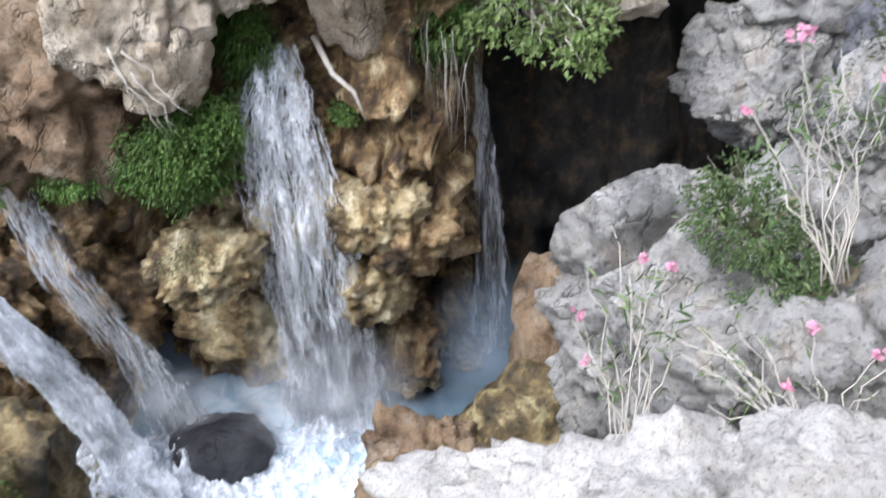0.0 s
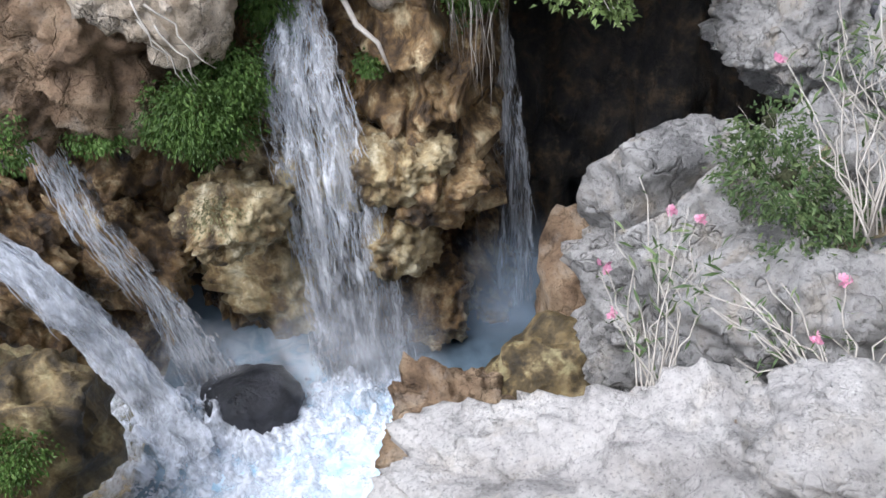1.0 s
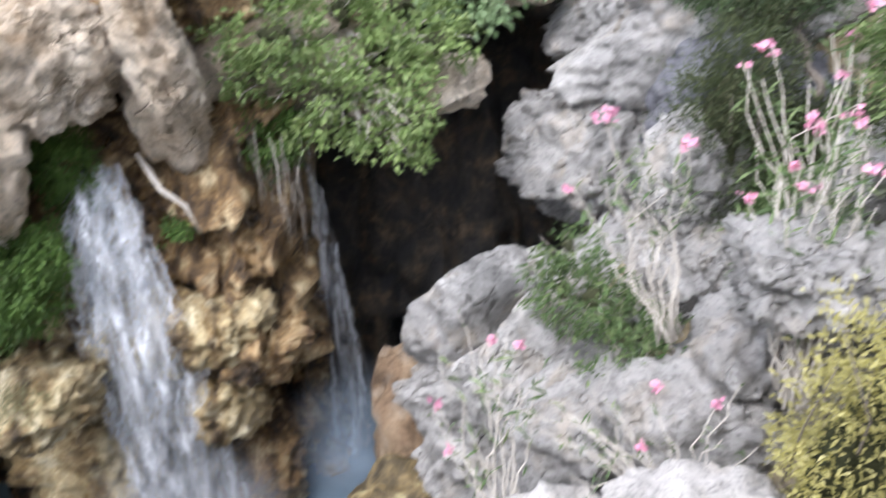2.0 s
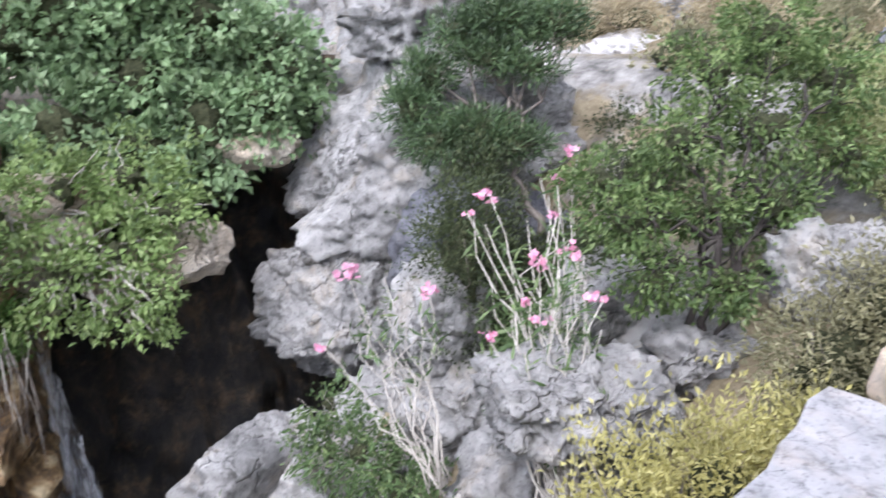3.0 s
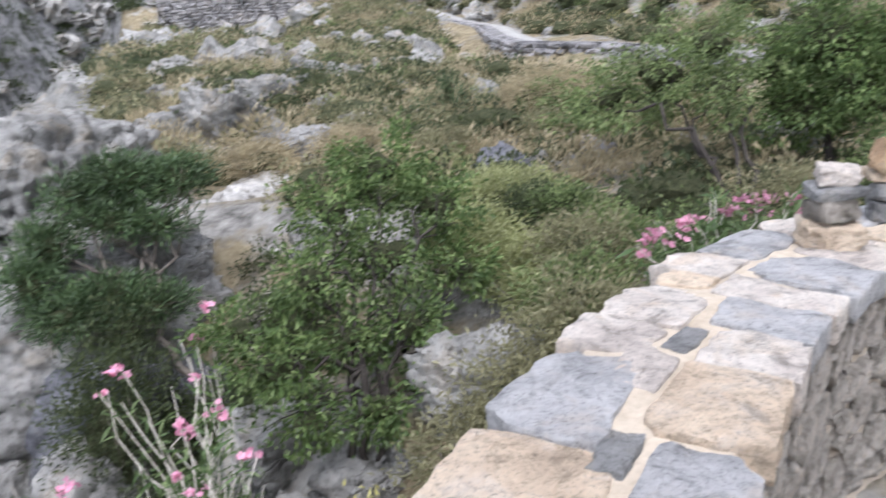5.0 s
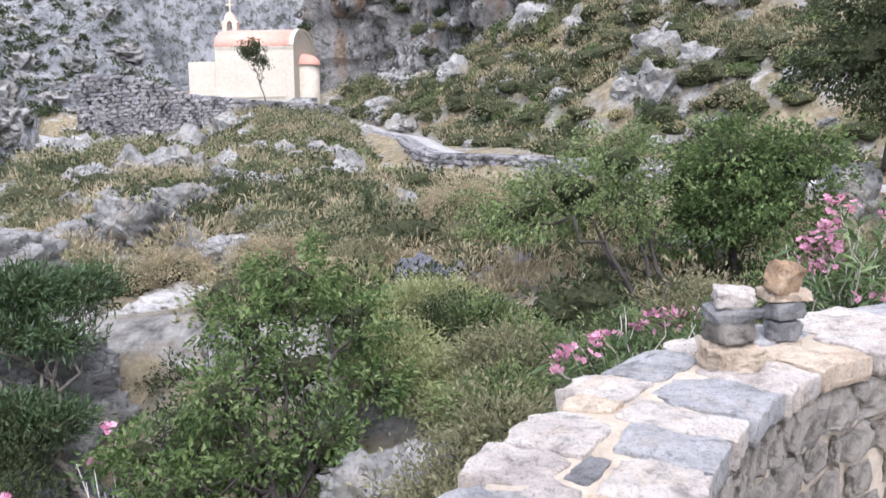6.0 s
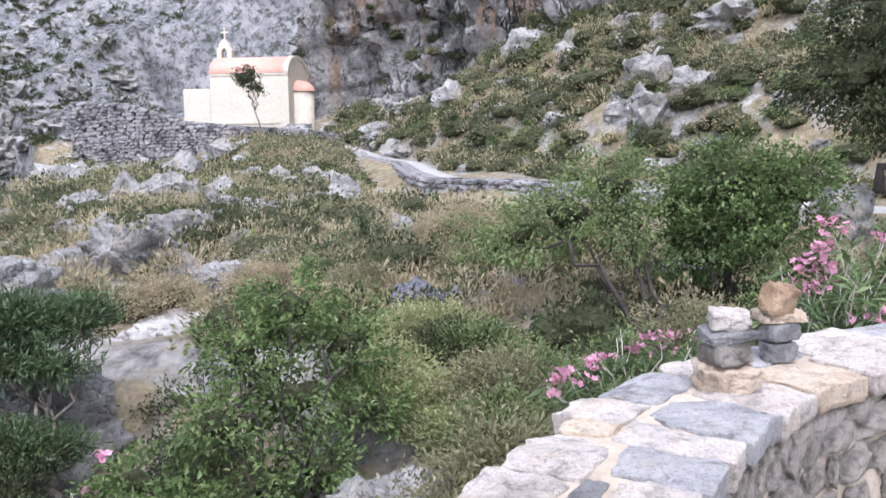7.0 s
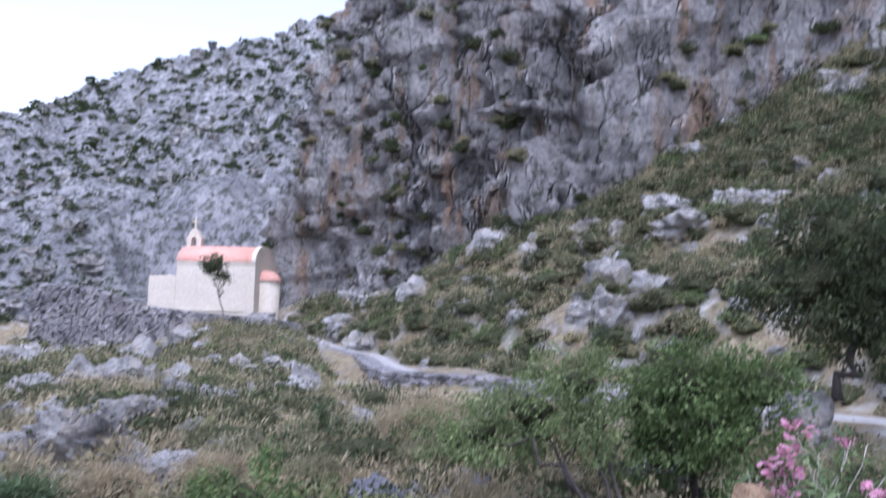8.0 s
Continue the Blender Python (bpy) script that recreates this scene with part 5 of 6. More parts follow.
SLABS = [
    (-1.5, -0.9, 0.0, 1.05, SLAB_PALE), (-0.88, -0.3, 0.0, 1.05, SLAB_TAN), (-0.28, 0.3, 0.0, 0.5, SLAB_BLUE), (-0.28, 0.3, 0.54, 1.05, SLAB_PALE), (0.33, 0.85, 0.0, 1.05, SLAB_TAN),
    (0.86, 1.32, 0.36, 1.06, SLAB_BLUE), (0.9, 1.4, -0.04, 0.33, SLAB_PALE), (1.34, 1.8, 0.42, 1.05, SLAB_TAN), (1.42, 1.92, -0.05, 0.36, SLAB_BLUE), (1.72, 1.92, 0.4, 0.55, SLAB_DARK),
    (1.82, 2.3, 0.56, 1.06, SLAB_BLUE), (1.95, 2.36, -0.05, 0.46, SLAB_TAN), (2.14, 2.4, 0.46, 0.7, SLAB_PALE), (2.34, 2.58, 0.62, 1.07, SLAB_PALE), (2.38, 2.66, -0.05, 0.4, SLAB_PALE), (2.42, 2.6, 0.44, 0.58, SLAB_DARK),
    (2.6, 2.94, 0.55, 1.04, SLAB_PALE), (2.67, 2.93, -0.05, 0.5, SLAB_BLUE), (2.95, 3.16, -0.04, 0.62, SLAB_PALE), (2.97, 3.1, 0.66, 0.96, SLAB_TAN), (3.1, 3.38, 0.66, 1.08, SLAB_PALE), (3.18, 3.56, -0.05, 0.6, SLAB_BLUE),
    (3.4, 3.8, 0.63, 1.04, SLAB_BLUE), (3.58, 3.95, -0.06, 0.58, SLAB_PALE), (3.82, 4.1, 0.6, 1.06, SLAB_PALE), (3.97, 4.42, -0.06, 0.56, SLAB_TAN), (4.12, 4.5, 0.58, 1.05, SLAB_BLUE), (4.44, 4.95, -0.06, 0.5, SLAB_PALE),
    (4.52, 5.0, 0.53, 1.05, SLAB_PALE), (4.97, 5.5, -0.05, 0.55, SLAB_PALE), (5.02, 5.5, 0.58, 1.05, SLAB_BLUE), (5.53, 6.1, -0.05, 1.05, SLAB_PALE), (6.12, 6.7, -0.05, 0.5, SLAB_TAN), (6.12, 6.7, 0.53, 1.05, SLAB_PALE), (6.72, 7.3, -0.05, 1.05, SLAB_BLUE)]
for i, (x0, x1, v0, v1, m) in enumerate(SLABS):
    slab(x0, x1, v0, v1, m, 300 + i)


# ---- cairns on the parapet ----
def cairn(at, stones, seed, label):
    ob = thing("cairn", at, label, "cairn", "cairns on the parapet")
    z = 0.0
    for i, (w, d, h, dx, turn, tilt, mat) in enumerate(stones):
        pts, f = rock_points((dx, 0, z + h / 2), (w * 0.44, d * 0.46, h * 0.56), (tilt, tilt * 0.6, turn), seed + i, 4, 0.12, 0.07, 0.0, 0, 1.0, 5, 0.02)
        part("cairn_stone", mesh_of("cairn_stone", pts, f, mat, True), ob)
        z += h * 1.12


cairn((3.68, 0.53, TOP + 0.01), [(0.235, 0.17, 0.092, 0.0, -58, 4, SLAB_TAN), (0.195, 0.15, 0.072, 0.012, -40, -7, RUBBLE), (0.215, 0.15, 0.048, 0.004, -55, 2, SLAB_DARK), (0.16, 0.12, 0.058, 0.015, -66, 5, SLAB_PALE)], 401, "stack of four flat grey stones on the parapet")
cairn((4.24, 0.45, TOP + 0.01), [(0.15, 0.14, 0.08, 0, -60, 1, SLAB_DARK), (0.155, 0.14, 0.065, 0.0, -40, -3, SLAB_DARK), (0.225, 0.16, 0.04, 0.03, -55, 3, SLAB_TAN), (0.135, 0.115, 0.115, -0.02, -30, 16, OCHRE)], 411, "stack of stones with a rounded tan one on top")


# ---- chapel ----
CREAM = plain_mat("cream_plaster", (0.58, 0.51, 0.4), (0.68, 0.61, 0.5), 0.8, 0.9, 0.01)
TERRACOTTA = plain_mat("salmon_roof", (0.62, 0.31, 0.23), (0.74, 0.43, 0.34), 1.2, 0.85, 0.01)


def box_mesh(name, lo, hi, mat, bevel=0.03):
    bm = bmesh.new()
    bmesh.ops.create_cube(bm, size=1.0)
    lo, hi = np.array(lo, float), np.array(hi, float)
    for v in bm.verts:
        v.co = Vector((np.array(v.co) + 0.5) * (hi - lo) + lo)
    bmesh.ops.bevel(bm, geom=bm.edges[:], offset=bevel, segments=2, affect="EDGES")
    me = bpy.data.meshes.new(name)
    bm.to_mesh(me)
    bm.free()
    me.materials.append(mat)
    return me


def make_chapel():
    """Local x runs along the long wall, y into the building, z up."""
    ob = thing("chapel", (39.92, 43.69, 2.6), "small cream chapel with a salmon barrel roof on a terrace", "chapel")
    ob.rotation_euler = (0, 0, math.atan2(-6.49, 2.92))
    L, W, eave, ridge, x0 = 7.1, 4.6, 3.75, 4.95, 1.85
    n = 18

    def profile(grow, x, lift=0.0):
        rows = []
        for k in range(n + 1):
            a = math.pi * k / n
            rows.append((x, W / 2 - math.cos(a) * (W / 2 + grow), eave + lift + math.sin(a) * (ridge - eave)))
        return rows

    # walls with the arched gables
    vs, fs = [], []
    for x in (x0, L):
        vs += [(x, 0, -0.6), *profile(0, x), (x, W, -0.6)]
    m = n + 3
    fs = [tuple(range(m)), tuple(reversed(range(m, 2 * m)))]
    for k in range(m):
        fs.append((k, m + k, m + (k + 1) % m, (k + 1) % m))
    part("nave_wall", mesh_of("nave_wall", vs, fs, CREAM, False), ob)
    vs = profile(0.06, x0 - 0.02, 0.05) + profile(0.06, L - 0.25, 0.05) + profile(-0.05, x0 - 0.02, -0.03) + profile(-0.05, L - 0.25, -0.03)
    k = n + 1
    fs = []
    for i in range(n):
        fs += [(i, i + 1, k + i + 1, k + i), (2 * k + i, 3 * k + i, 3 * k + i + 1, 2 * k + i + 1), (i, 2 * k + i, 2 * k + i + 1, i + 1), (k + i, k + i + 1, 3 * k + i + 1, 3 * k + i)]
    part("roof", mesh_of("roof", vs, fs, TERRACOTTA), ob, "salmon barrel roof")
    vs = profile(0.09, L - 0.25, 0.1) + profile(0.09, L + 0.04, 0.1) + profile(-0.2, L - 0.25, -0.1) + profile(-0.2, L + 0.04, -0.1)
    part("gable_band", mesh_of("gable_band", vs, fs, CREAM, False), ob)
    part("porch", box_mesh("porch", (0, 0, -0.6), (x0, W, 2.85), CREAM), ob)
    part("cornice", box_mesh("cornice", (x0, -0.05, eave - 0.1), (L, 0.0, eave + 0.04), CREAM, 0.01), ob)
    part("plinth", box_mesh("plinth", (0.3, -0.06, 0.55), (L - 0.6, -0.003, 0.72), CREAM, 0.01), ob)
    # apse
    av, af = [], []
    for z in (-0.6, 2.7):
        for i in range(13):
            a = -math.pi / 2 + math.pi * i / 12
            av.append((L + math.cos(a) * 1.0, W / 2 + math.sin(a) * 1.1, z))
    for i in range(12):
        af.append((i, i + 1, 14 + i, 13 + i))
    af.append(tuple(range(13, 26)))
    part("apse", mesh_of("apse", av, af, CREAM), ob)
    av, af = [], []
    for j in range(6):
        b = math.pi / 2 * j / 5
        for i in range(13):
            a = -math.pi / 2 + math.pi * i / 12
            av.append((L + math.cos(a) * 1.1 * math.cos(b), W / 2 + math.sin(a) * 1.2 * math.cos(b), 2.7 + 0.75 * math.sin(b)))
    part("apse_roof", mesh_of("apse_roof", av, grid_faces(6, 13), TERRACOTTA), ob, "salmon half dome")
    # bell gable with an arched opening and a cross
    bx = 2.1
    zc = 4.55
    outer = [(-0.5, zc - 0.7), (-0.5, zc + 0.95), (-0.62, zc + 1.0), (-0.4, zc + 1.15), (-0.3, zc + 1.45), (0.0, zc + 1.72), (0.3, zc + 1.45), (0.4, zc + 1.15), (0.62, zc + 1.0), (0.5, zc + 0.95), (0.5, zc - 0.7)]
    inner = [(-0.2, zc - 0.7), (-0.2, zc + 0.5), (-0.2, zc + 0.8), (-0.17, zc + 0.95), (-0.1, zc + 1.05), (0.0, zc + 1.1), (0.1, zc + 1.05), (0.17, zc + 0.95), (0.2, zc + 0.8), (0.2, zc + 0.5), (0.2, zc - 0.7)]
    vs = [(bx + u, y, z) for y in (W / 2 - 0.22, W / 2 + 0.22) for u, z in outer + inner]
    m, fs = len(outer), []
    for i in range(m - 1):
        fs += [(i, i + 1, m + i + 1, m + i), (2 * m + i + 1, 2 * m + i, 3 * m + i, 3 * m + i + 1), (i + 1, i, 2 * m + i, 2 * m + i + 1), (m + i, m + i + 1, 3 * m + i + 1, 3 * m + i)]
    bell = part("bell_gable", mesh_of("bell_gable", vs, fs, CREAM, False), ob)
    part("cross_post", box_mesh("cross_post", (bx - 0.05, W / 2 - 0.05, zc + 1.65), (bx + 0.05, W / 2 + 0.05, zc + 2.5), CREAM, 0.01), bell)
    part("cross_arm", box_mesh("cross_arm", (bx - 0.27, W / 2 - 0.047, zc + 2.1), (bx + 0.27, W / 2 + 0.047, zc + 2.22), CREAM, 0.01), bell)
    for k in range(5):
        part("stair", box_mesh("stair", (L + 0.05, -1.9 + 0.3 * k, -0.6), (L + 1.6, -1.6 + 0.3 * k, -0.3 + 0.2 * k), LIME_GREY, 0.02), ob, "grey stone step")
    return ob


make_chapel()


def turn_z(a):
    return np.array([[math.cos(a), -math.sin(a), 0], [math.sin(a), math.cos(a), 0], [0, 0, 1]])


def drystone(name, pts, tops, bottoms, label, mat, thick=0.6):
    """A dry-stone retaining wall through the plan's points, with rows of bulging stones."""
    n, rows = 140, 20
    xs = np.linspace(0, len(pts) - 1, n)
    P = np.array([[np.interp(t, range(len(pts)), [p[k] for p in pts]) for k in range(2)] for t in xs])
    T, B = np.interp(xs, range(len(pts)), tops), np.interp(xs, range(len(pts)), bottoms)
    d = np.gradient(P, axis=0)
    d /= np.linalg.norm(d, axis=1, keepdims=True)
    nr = np.stack([d[:, 1], -d[:, 0]], 1)
    if (nr[n // 2] @ P[n // 2]) > 0:
        nr = -nr
    vs = np.empty((n * (rows + 2), 3))
    for i in range(n):
        for j in range(rows + 2):
            if j < rows:
                z = B[i] + (T[i] - B[i]) * j / (rows - 1)
                o = 0.1 * noise.cell(Vector((P[i][0] * 2.6, P[i][1] * 2.6, z * 3.6))) + 0.08 * noise.noise(Vector((P[i][0] * 3, P[i][1] * 3, z * 4))) - 0.1 * j / rows
            else:
                z, o = T[i] + 0.05, -thick * (j - rows) - 0.15
            vs[i * (rows + 2) + j] = (*(P[i] + nr[i] * o), z)
    ob = tagged(new(name, mesh_of(name, vs, grid_faces(n, rows + 2), mat, False)), label, "wall", kind="structure")
    # coursed rough stones on its face
    r = rng(len(name) * 31)
    shapes = [rock_points((0, 0, 0), (0.5, 0.35, 0.5), (0, 0, 0), 830 + k, 2, 0.3, 0.15, 0, 0, 0.85) for k in range(6)]
    run = np.concatenate([[0], np.cumsum(np.linalg.norm(np.diff(P, axis=0), axis=1))])
    stones, z0 = [], 0.0
    while z0 < float((T - B).max()):
        h, at = r.uniform(0.16, 0.3), r.uniform(0, 0.3)
        while at < run[-1]:
            w = r.uniform(0.2, 0.55)
            i = min(n - 1, int(np.searchsorted(run, at)))
            if z0 + h * 0.7 < T[i] - B[i]:
                v, f = shapes[int(r.integers(6))]
                a = math.atan2(d[i][1], d[i][0]) + r.normal(0, 0.1)
                stones.append(((v * np.array([w * 1.05, 0.4, h * 1.1])) @ turn_z(a).T + np.array([*(P[i] + nr[i] * r.uniform(0.03, 0.12)), B[i] + z0 + h / 2]), f))
            at += w
        z0 += h * 0.93
    tagged(part("face_stones", mesh_of("face_stones", *joined(stones), mat, False), ob), kind="stuff")
    return ob


DRYSTONE = rock_mat("dry_stone", (0.42, 0.4, 0.39), (0.27, 0.26, 0.26), (0.08, 0.08, 0.08), (0.34, 0.29, 0.24), 0.8, 0.5, 1.0)
drystone("terrace_wall", [(33.5, 46.5), (36.0, 44.3), (38.2, 41.8), (40.2, 38.2), (41.6, 34.8), (43.5, 33.5)], [4.5, 4.4, 3.3, 2.9, 2.7, 2.4], [0.2, 0.6, 0.7, 0.9, 1.1, 1.3], "long grey dry-stone terrace wall under the chapel", DRYSTONE)
LOWER = [(x - 0.62, y + 0.4, z) for x, y, z in TRACK[1:-1]]
drystone("path_wall", [p[:2] for p in LOWER], [p[2] + 0.02 for p in LOWER], [p[2] - 1.0 for p in LOWER], "low dry-stone wall along the footpath", DRYSTONE, 0.3)


def make_footpath():
    ctr, zs = [p[:2] for p in TRACK], [p[2] for p in TRACK]
    n = 120
    ts = np.linspace(0, len(ctr) - 1, n)
    P = np.array([[np.interp(t, range(len(ctr)), [p[k] for p in ctr]) for k in range(2)] for t in ts])
    Z = np.interp(ts, range(len(ctr)), zs)
    d = np.gradient(P, axis=0)
    d /= np.linalg.norm(d, axis=1, keepdims=True)
    nr = np.stack([d[:, 1], -d[:, 0]], 1)
    vs = []
    for i in range(n):
        for o, dz in ((-0.56, -0.7), (-0.53, 0.0), (-0.2, 0.02), (0.2, 0.02), (0.53, 0.0), (0.56, -0.7)):
            w = 0.08 * noise.noise(Vector((i * 0.4, o, 0)))
            vs.append((*(P[i] + nr[i] * (o + w)), Z[i] + dz + 0.02 * noise.noise(Vector((i * 0.5, o * 2, 3)))))
    ob = new("footpath", mesh_of("footpath", np.array(vs), grid_faces(n, 6), plain_mat("pale_concrete_path", (0.32, 0.31, 0.29), (0.45, 0.43, 0.4), 1.5, 0.95, 0.01)))
    tagged(ob, "pale paved footpath climbing to the chapel", "path", kind="structure")


make_footpath()


# ---- hillside rocks, scrub and grass ----
LEDGE = [((7.4, 9.2, -1.3), (1.7, 1.0, 0.58), (12, -6, 35), LIME_WHITE), ((8.6, 9.2, -0.88), (1.0, 0.7, 0.36), (8, -4, 30), LIME_WHITE), ((7.0, 8.9, -1.5), (0.7, 0.5, 0.4), (0, 0, 30), LIME), ((7.3, 8.1, -1.75), (0.6, 0.5, 0.5), (0, 0, 20), LIME), ((10.5, 12.25, -0.85), (0.95, 0.7, 0.62), (0, 20, 10), LIME_FAR), ((12.4, 13.3, -0.5), (0.7, 0.6, 0.55), (0, 0, 0), LIME_FAR), ((9.7, 13.0, -1.1), (1.1, 0.8, 0.4), (0, 0, 30), LIME_FAR), ((9.95, 5.95, -0.45), (0.5, 0.45, 0.45), (0, 0, 30), LIME_GREY), ((11.45, 5.35, -0.45), (0.45, 0.42, 0.4), (0, 10, 0), LIME_GREY), ((6.15, 3.7, -1.8), (0.5, 0.45, 0.55), (0, 0, 10), LIME), ((6.75, 3.4, -1.65), (0.42, 0.4, 0.5), (0, 10, 0), LIME_GREY), ((4.2, 4.0, -2.35), (0.55, 0.45, 0.45), (0, 0, 50), LIME), ((3.4, 4.3, -2.9), (0.6, 0.5, 0.5), (0, 0, 20), LIME), ((5.0, 5.2, -2.0), (0.6, 0.5, 0.4), (0, 0, 0), LIME), ((7.2, 14.0, -1.5), (1.3, 0.9, 0.7), (0, 0, 0), LIME_FAR), ((9.0, 21.5, -2.2), (1.8, 1.4, 1.6), (0, 0, 0), LIME_FAR), ((10.2, 19.5, -1.6), (1.2, 1.0, 1.0), (0, 0, 0), LIME_FAR), ((12.9, 9.0, -0.5), (0.5, 0.4, 0.3), (0, 0, 0), LIME), ((9.9, 9.6, -0.7), (0.5, 0.4, 0.3), (0, 0, 0), LIME), ((15.0, 7.6, -0.1), (0.9, 0.6, 0.35), (0, 0, 40), LIME_FAR), ((15.5, 1.5, 0.4), (0.5, 0.5, 0.7), (0, 0, 40), LIME_FAR), ((12.3, 3.0, -0.2), (0.5, 0.4, 0.5), (0, 0, 0), LIME), ((5.94, 9.89, 0.09), (1.0, 0.8, 0.55), (0, 8, 0), LIME), ((5.24, 9.65, -0.16), (0.8, 0.7, 0.6), (0, 8, 25), LIME), ((6.02, 10.31, -0.04), (0.9, 0.7, 0.5), (0, 8, 50), LIME_FAR), ((5.52, 3.46, -1.16), (0.46, 0.42, 0.5), (0, 0, 0), LIME), ((5.87, 3.02, -1.01), (0.3, 0.3, 0.4), (0, 0, 20), LIME_GREY), ((3.84, 3.7, -1.8), (0.5, 0.42, 0.36), (0, 0, 40), LIME), ((3.21, 3.86, -1.69), (0.5, 0.42, 0.36), (0, 0, 60), LIME), ((4.74, 3.91, -1.84), (0.45, 0.4, 0.36), (0, 0, 80), LIME), ((5.3, 3.7, -1.92), (0.45, 0.4, 0.36), (0, 0, 100), LIME_GREY)]
SAY = {LIME_WHITE: "white weathered limestone ledge on the slope", LIME: "pale limestone rock half buried in scrub", LIME_GREY: "dark grey limestone rock among shrubs", LIME_FAR: "jagged pale limestone outcrop on the hillside"}
for i, (c, rad, turn, m) in enumerate(LEDGE):
    if math.hypot(c[0], c[1]) > 12.7:
        c = (c[0], c[1], max(c[2], ground_z(c[0], c[1]) + 0.3 * rad[2]))
    boulder("rock", c, rad, 500 + i, m, SAY[m], turn, category="rock", level=5, lump=0.3, rough=0.14, strata=0.08, block=0.45)


def on_cliff(r, n):
    me = bpy.data.objects["cliff_wall"].data
    co = np.empty(len(me.vertices) * 3)
    me.vertices.foreach_get("co", co)
    co = co.reshape(-1, 3)
    co = co[np.hypot(co[:, 0] - 42.0, co[:, 1] - 38.0) > 8.5]
    return co[r.integers(0, len(co), n)]


def spots(r, n, s_lo, s_hi, q_lo, q_hi):
    out = []
    while len(out) < n:
        q, s = r.uniform(q_lo, q_hi), r.uniform(s_lo, s_hi)
        x, y = 23 + q * UX + s * NX, 7 + q * UY + s * NY
        if math.hypot(x, y) < 9.8 or near_path(x, y)[0] < (2.4 if s < 0 else 1.3) or x - gorge_edge(y) < 0.5 or (q > 33 and -8 < s < 2.5) or y < 1.5 - 0.3 * x and x < 9:
            continue
        if 5.6 < x < 9.6 and 7.4 < y < 10.2:
            continue
        out.append((x, y))
    return out


def scatter_rocks():
    r = rng(601)
    vs, fs, n = [], [], 0
    shapes = [rock_points((0, 0, 0), (1, 0.75, 0.6), (r.uniform(-25, 25), r.uniform(-25, 25), 0), 610 + k, 3, 0.4, 0.3, 0.08, 0, 0.6, 16, 0.12) for k in range(8)]
    meshes = [mesh_of("rock", v, f, LIME_FAR, False) for v, f in shapes]
    for x, y in spots(r, 520, -15, 0, -14, 44) + spots(r, 420, 0, 20, -16, 36) + spots(r, 300, 8, 32, -16, 16):
        d = math.hypot(x, y)
        k = r.uniform(0.14, 0.46) * (0.75 + d / 60) * (2.2 if r.random() < 0.16 and d > 15 else 1)
        size, a, i = k * r.uniform(0.7, 1.3, 3), r.uniform(0, 6.28), int(r.integers(8))
        at = (x, y, ground_z(x, y) - 0.05 * k)
        if d < 19:
            ob = new("rock", meshes[i])
            ob.location, ob.scale, ob.rotation_euler = at, size, (0, 0, a)
            tagged(ob, "jagged pale limestone rock lying on the slope", "rock", "rocks on the slope")
            continue
        v, f = shapes[i]
        vs.append((v * size) @ turn_z(a).T + np.array(at))
        fs.append(f + n)
        n += len(v)
    ob = new("hillside_rocks", mesh_of("hillside_rocks", np.concatenate(vs), np.concatenate(fs), LIME_FAR, False))
    tagged(ob, "countless pale limestone rocks strewn over the hillside", "rocks", kind="stuff")


scatter_rocks()


def tuft(r, k, m, tall):
    """Leaf places of one cushion: a lumpy dome."""
    d = r.normal(0, 1, (m, 3))
    d /= np.linalg.norm(d, axis=1, keepdims=True)
    d[:, 2] = np.abs(d[:, 2])
    o = r.uniform(0, 6, 2)
    rad = k * (0.6 + 0.4 * r.random((m, 1))) * (1 + 0.28 * np.sin(d[:, :1] * 5 + o[0]) * np.sin(d[:, 1:2] * 5 + o[1]))
    return d * rad * np.array([1, 1, tall]) + np.array([0, 0, -0.05 * k]), d


def scatter_plants(name, label, mat, seed, count, low, high, size, aspect, each, on_face=0, droop=-0.1, tall=0.75, bands=(), one="shrub", say=""):
    """Cushions over the slope: those near by are things of their own, the rest is one sheet of scrub."""
    r = rng(seed)
    meshes = []
    for _ in range(5):
        p, d = tuft(r, 1.0, each * 2, tall)
        mean = (low + high) / 2
        body = [leaves(p, size * 0.85 / mean, r, aspect, droop, 0.4, d)]
        meshes.append(bush_mesh("foliage", body, [heart(r, (0, 0, 0.12), (0.62, 0.62, 0.45 * tall))] if one == "shrub" else [], mat))
    pts, outs, sizes, places, hearts = [], [], [], [], []
    for b in bands:
        places += [(x, y, ground_z(x, y)) for x, y in spots(r, count // len(bands), *b)]
    places += [tuple(p) for p in on_cliff(r, on_face)] if on_face else []
    for at in range(len(places)):
        x, y, z = places[at]
        steep = on_face and at >= len(places) - on_face
        d = math.hypot(x, y)
        k = r.uniform(low, high) * (0.85 + d / 60) * (0.55 if steep else 1)
        if d < 15:
            ob = new(one, meshes[int(r.integers(5))])
            ob.location, ob.scale, ob.rotation_euler = (x, y, z), (k, k, k), (0, 0, r.uniform(0, 6.28))
            tagged(ob, say, "shrub" if one == "shrub" else "grass", "cushions on the slope")
            continue
        p, dd = tuft(r, k, int(each * (0.7 + 0.6 * r.random())), tall)
        if one == "shrub":
            hearts.append(heart(r, (x, y, z + 0.12 * k), (0.62 * k, 0.62 * k, 0.45 * tall * k)))
        pts.append(p + np.array([x, y, z]))
        outs.append(dd)
        sizes.append(np.full(len(p), size * (0.7 + d / 35)))
    body = [leaves(np.concatenate(pts), np.concatenate(sizes), r, aspect, droop, 0.4, np.concatenate(outs))]
    tagged(new(name, bush_mesh(name, body, hearts, mat)), label, "shrubs", kind="stuff")


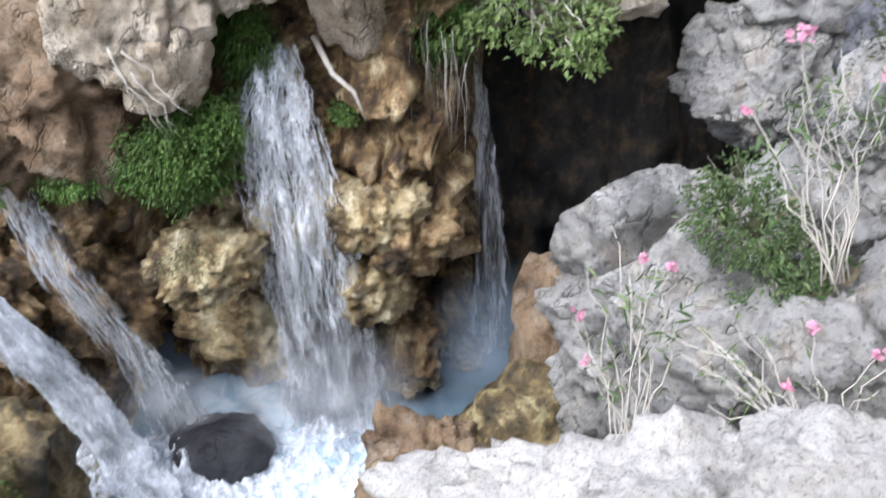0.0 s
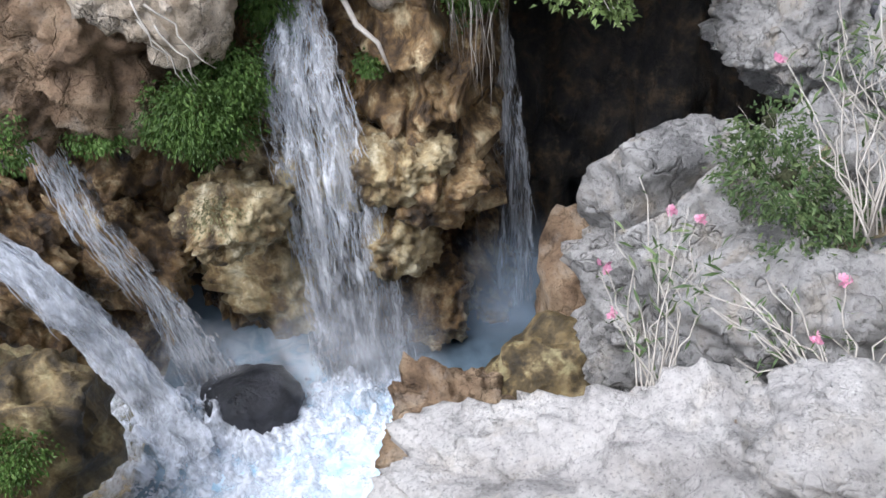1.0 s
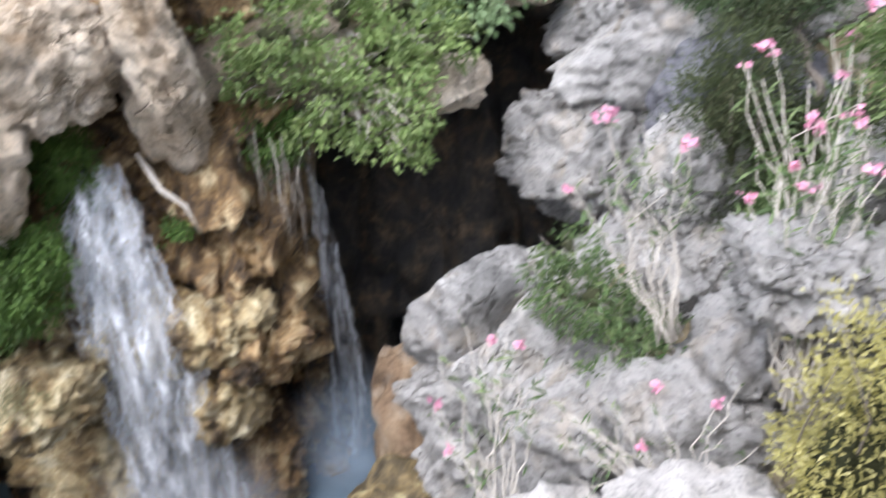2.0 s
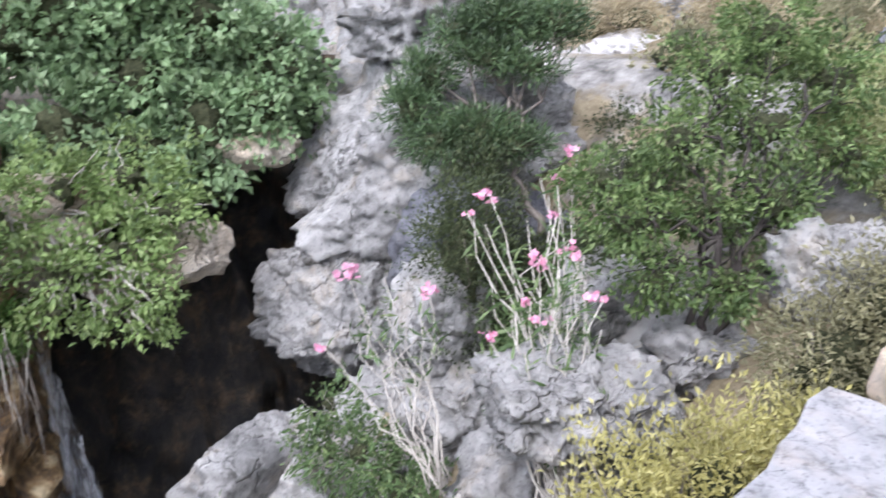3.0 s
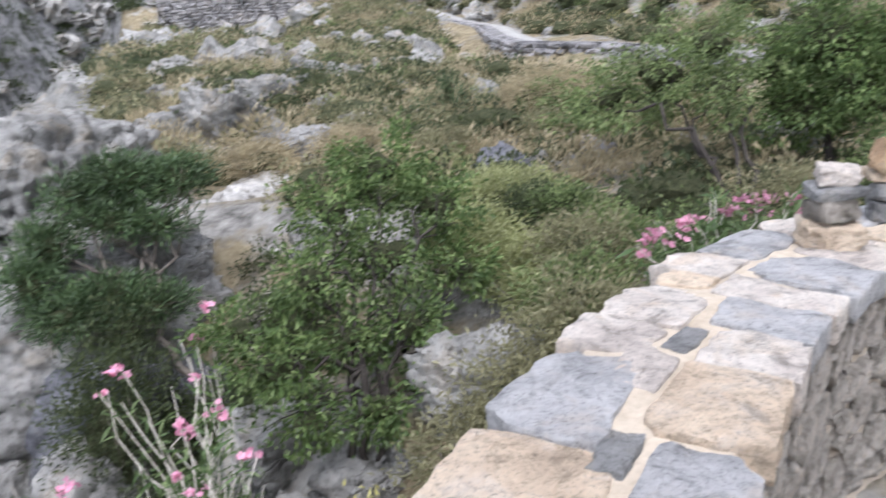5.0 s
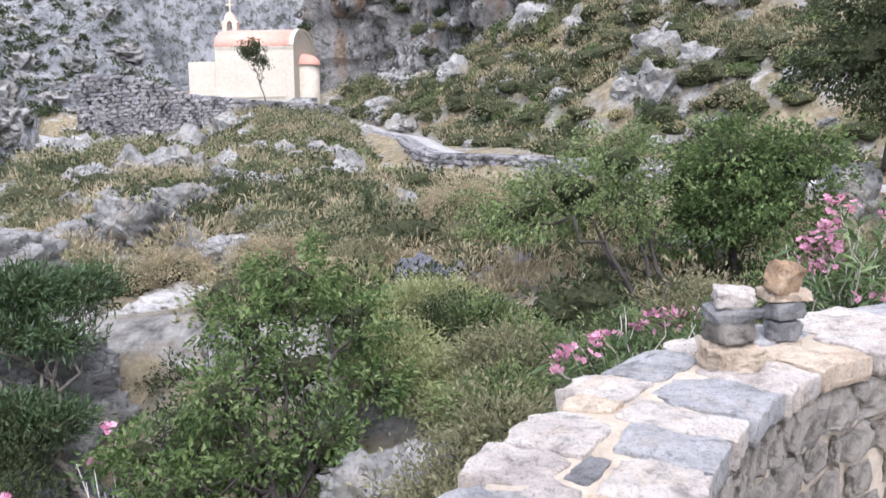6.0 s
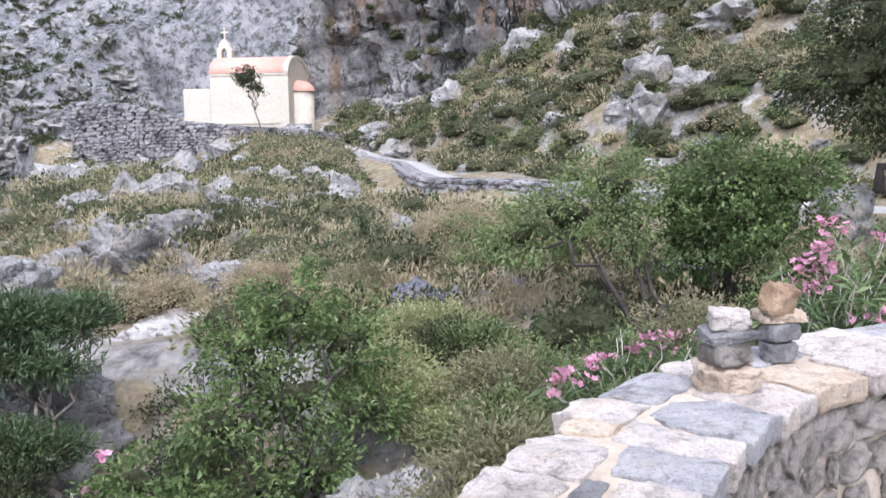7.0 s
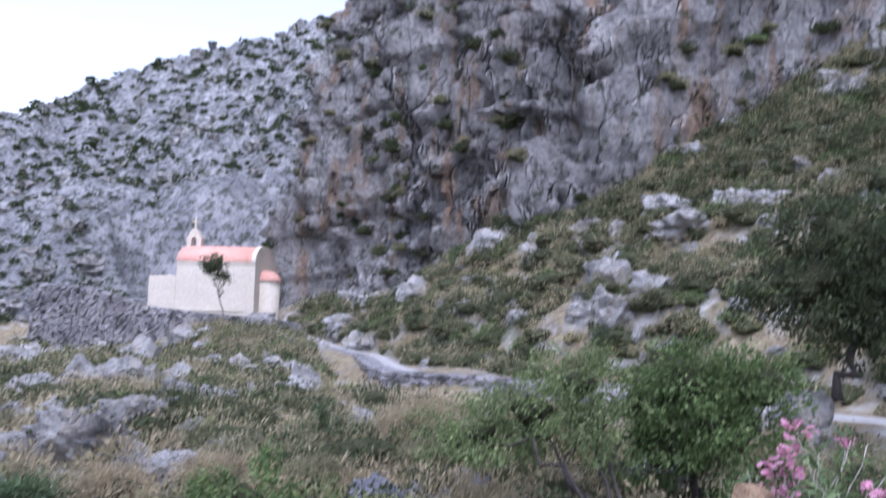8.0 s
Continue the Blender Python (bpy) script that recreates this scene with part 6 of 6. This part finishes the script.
LOW, HIGH, STEEP = (-15, 0, -14, 44), (0, 20, -16, 36), (10, 32, -16, 15)
scatter_plants("dark_scrub", "dark green thorny cushions dotted over the hillside", DARKGREEN, 701, 1500, 0.32, 0.85, 0.08, 0.5, 230, 700, bands=(HIGH, HIGH, STEEP, STEEP, LOW), say="dark green thorny cushion on the stony slope")
scatter_plants("green_scrub", "grey-green cushions of scrub over the hillside", OLIVE, 702, 900, 0.3, 0.85, 0.075, 0.5, 260, 320, bands=(HIGH, STEEP, LOW), say="grey-green cushion of scrub on the slope")
scatter_plants("mid_scrub", "mid-green shrubs over the hillside", GREEN, 703, 240, 0.28, 0.7, 0.07, 0.5, 400, 60, bands=(HIGH, LOW), say="leafy mid-green shrub on the slope")
scatter_plants("gorse", "yellow-green flowering cushions on the hillside", YELLOW, 704, 80, 0.3, 0.6, 0.055, 0.4, 150, 30, bands=((2, 20, -16, 36),), say="yellow-green flowering cushion on the slope")
scatter_plants("straw_bushes", "straw-coloured dry thorn bushes over the hillside", DRY, 706, 520, 0.3, 0.75, 0.08, 0.3, 200, 40, -0.3, 0.8, bands=(HIGH, HIGH, STEEP, LOW), say="straw-coloured dry thorn bush on the slope")
scatter_plants("dry_grass", "tufts of straw-coloured dry grass on the slope", DRY, 705, 2700, 0.22, 0.55, 0.13, 0.14, 130, 0, -0.9, 0.8, bands=(LOW, LOW, HIGH, STEEP), one="grass_tuft", say="tuft of straw-coloured dry grass")


def far_slope_scrub():
    """Scrub and outcrops on the far side of the valley."""
    r = rng(751)
    pts, outs, sizes, vs, fs, n = [], [], [], [], [], 0
    ball, faces = rock_points((0, 0, 0), (1, 1, 0.8), (0, 0, 0), 77, 3, 0.5, 0.4, 0, 0, 0.7)
    for _ in range(4200):
        a = r.uniform(8, 60)
        d = far_start(a) + 4 + 110 * r.random() ** 1.3
        x, y = d * math.sin(radians(a)), d * math.cos(radians(a))
        q, s = path_frame(x, y)
        if s > 0 and d < 95:
            continue
        z = ground_z(x, y)
        if r.random() < 0.8:
            p, o = tuft(r, 0.25 + 0.75 * r.random() ** 2, 48, 0.7)
            pts.append(p + np.array([x, y, z]))
            outs.append(o)
            sizes.append(np.full(len(p), 0.0035 * d))
        else:
            k = r.uniform(0.4, 1.2)
            vs.append((ball * k * r.uniform(0.7, 1.3, 3)) @ turn_z(r.uniform(0, 6.28)).T + np.array([x, y, z - 0.35 * k]))
            fs.append(faces + n)
            n += len(ball)
    tagged(new("far_scrub", mesh_of("far_scrub", *leaves(np.concatenate(pts), np.concatenate(sizes), r, 0.5, -0.1, 0.4, np.concatenate(outs)), DARKGREEN, False)), "grey-green scrub dotted over the far mountain slope", "shrubs", kind="stuff")
    tagged(new("far_rocks", mesh_of("far_rocks", np.concatenate(vs), np.concatenate(fs), LIME_FAR, False)), "grey outcrops over the far mountain slope", "rocks", kind="stuff")


far_slope_scrub()


# ---- rubble of the parapet's inner face ----
def rubble_face():
    r = rng(801)
    shapes = []
    for k in range(7):
        pts, f = rock_points((0, 0, 0), (0.5, 0.3, 0.5), (0, 0, 0), 810 + k, 3, 0.24, 0.14, 0, 0, 0.9, 14, 0.0)
        shapes.append(mesh_of("stone", pts, f, RUBBLE, False))
    z = 0.05
    row = 0
    while z < 0.8:
        h = r.uniform(0.1, 0.19)
        x = 1.2 + r.uniform(0, 0.1)
        while x < 6.4:
            w = r.uniform(0.09, 0.3)
            px, py = wall_at(x + w / 2, 0.03)
            ob = part("stone", shapes[int(r.integers(7))], PARAPET)
            ob.location = local(PARAPET, [(px, py - 0.005, min(z + h / 2, 0.8 - h * 0.3))])[0]
            k = r.uniform(0.74, 1.0)
            ob.scale = (w * k, r.uniform(0.07, 0.14), h * k)
            s = (wall_outer(px + 0.02) - wall_outer(px - 0.02)) / 0.04
            ob.rotation_euler = (r.normal(0, 0.06), r.normal(0, 0.14), math.atan(s) + r.normal(0, 0.08))
            x += w
        z += h * 0.95
        row += 1


rubble_face()
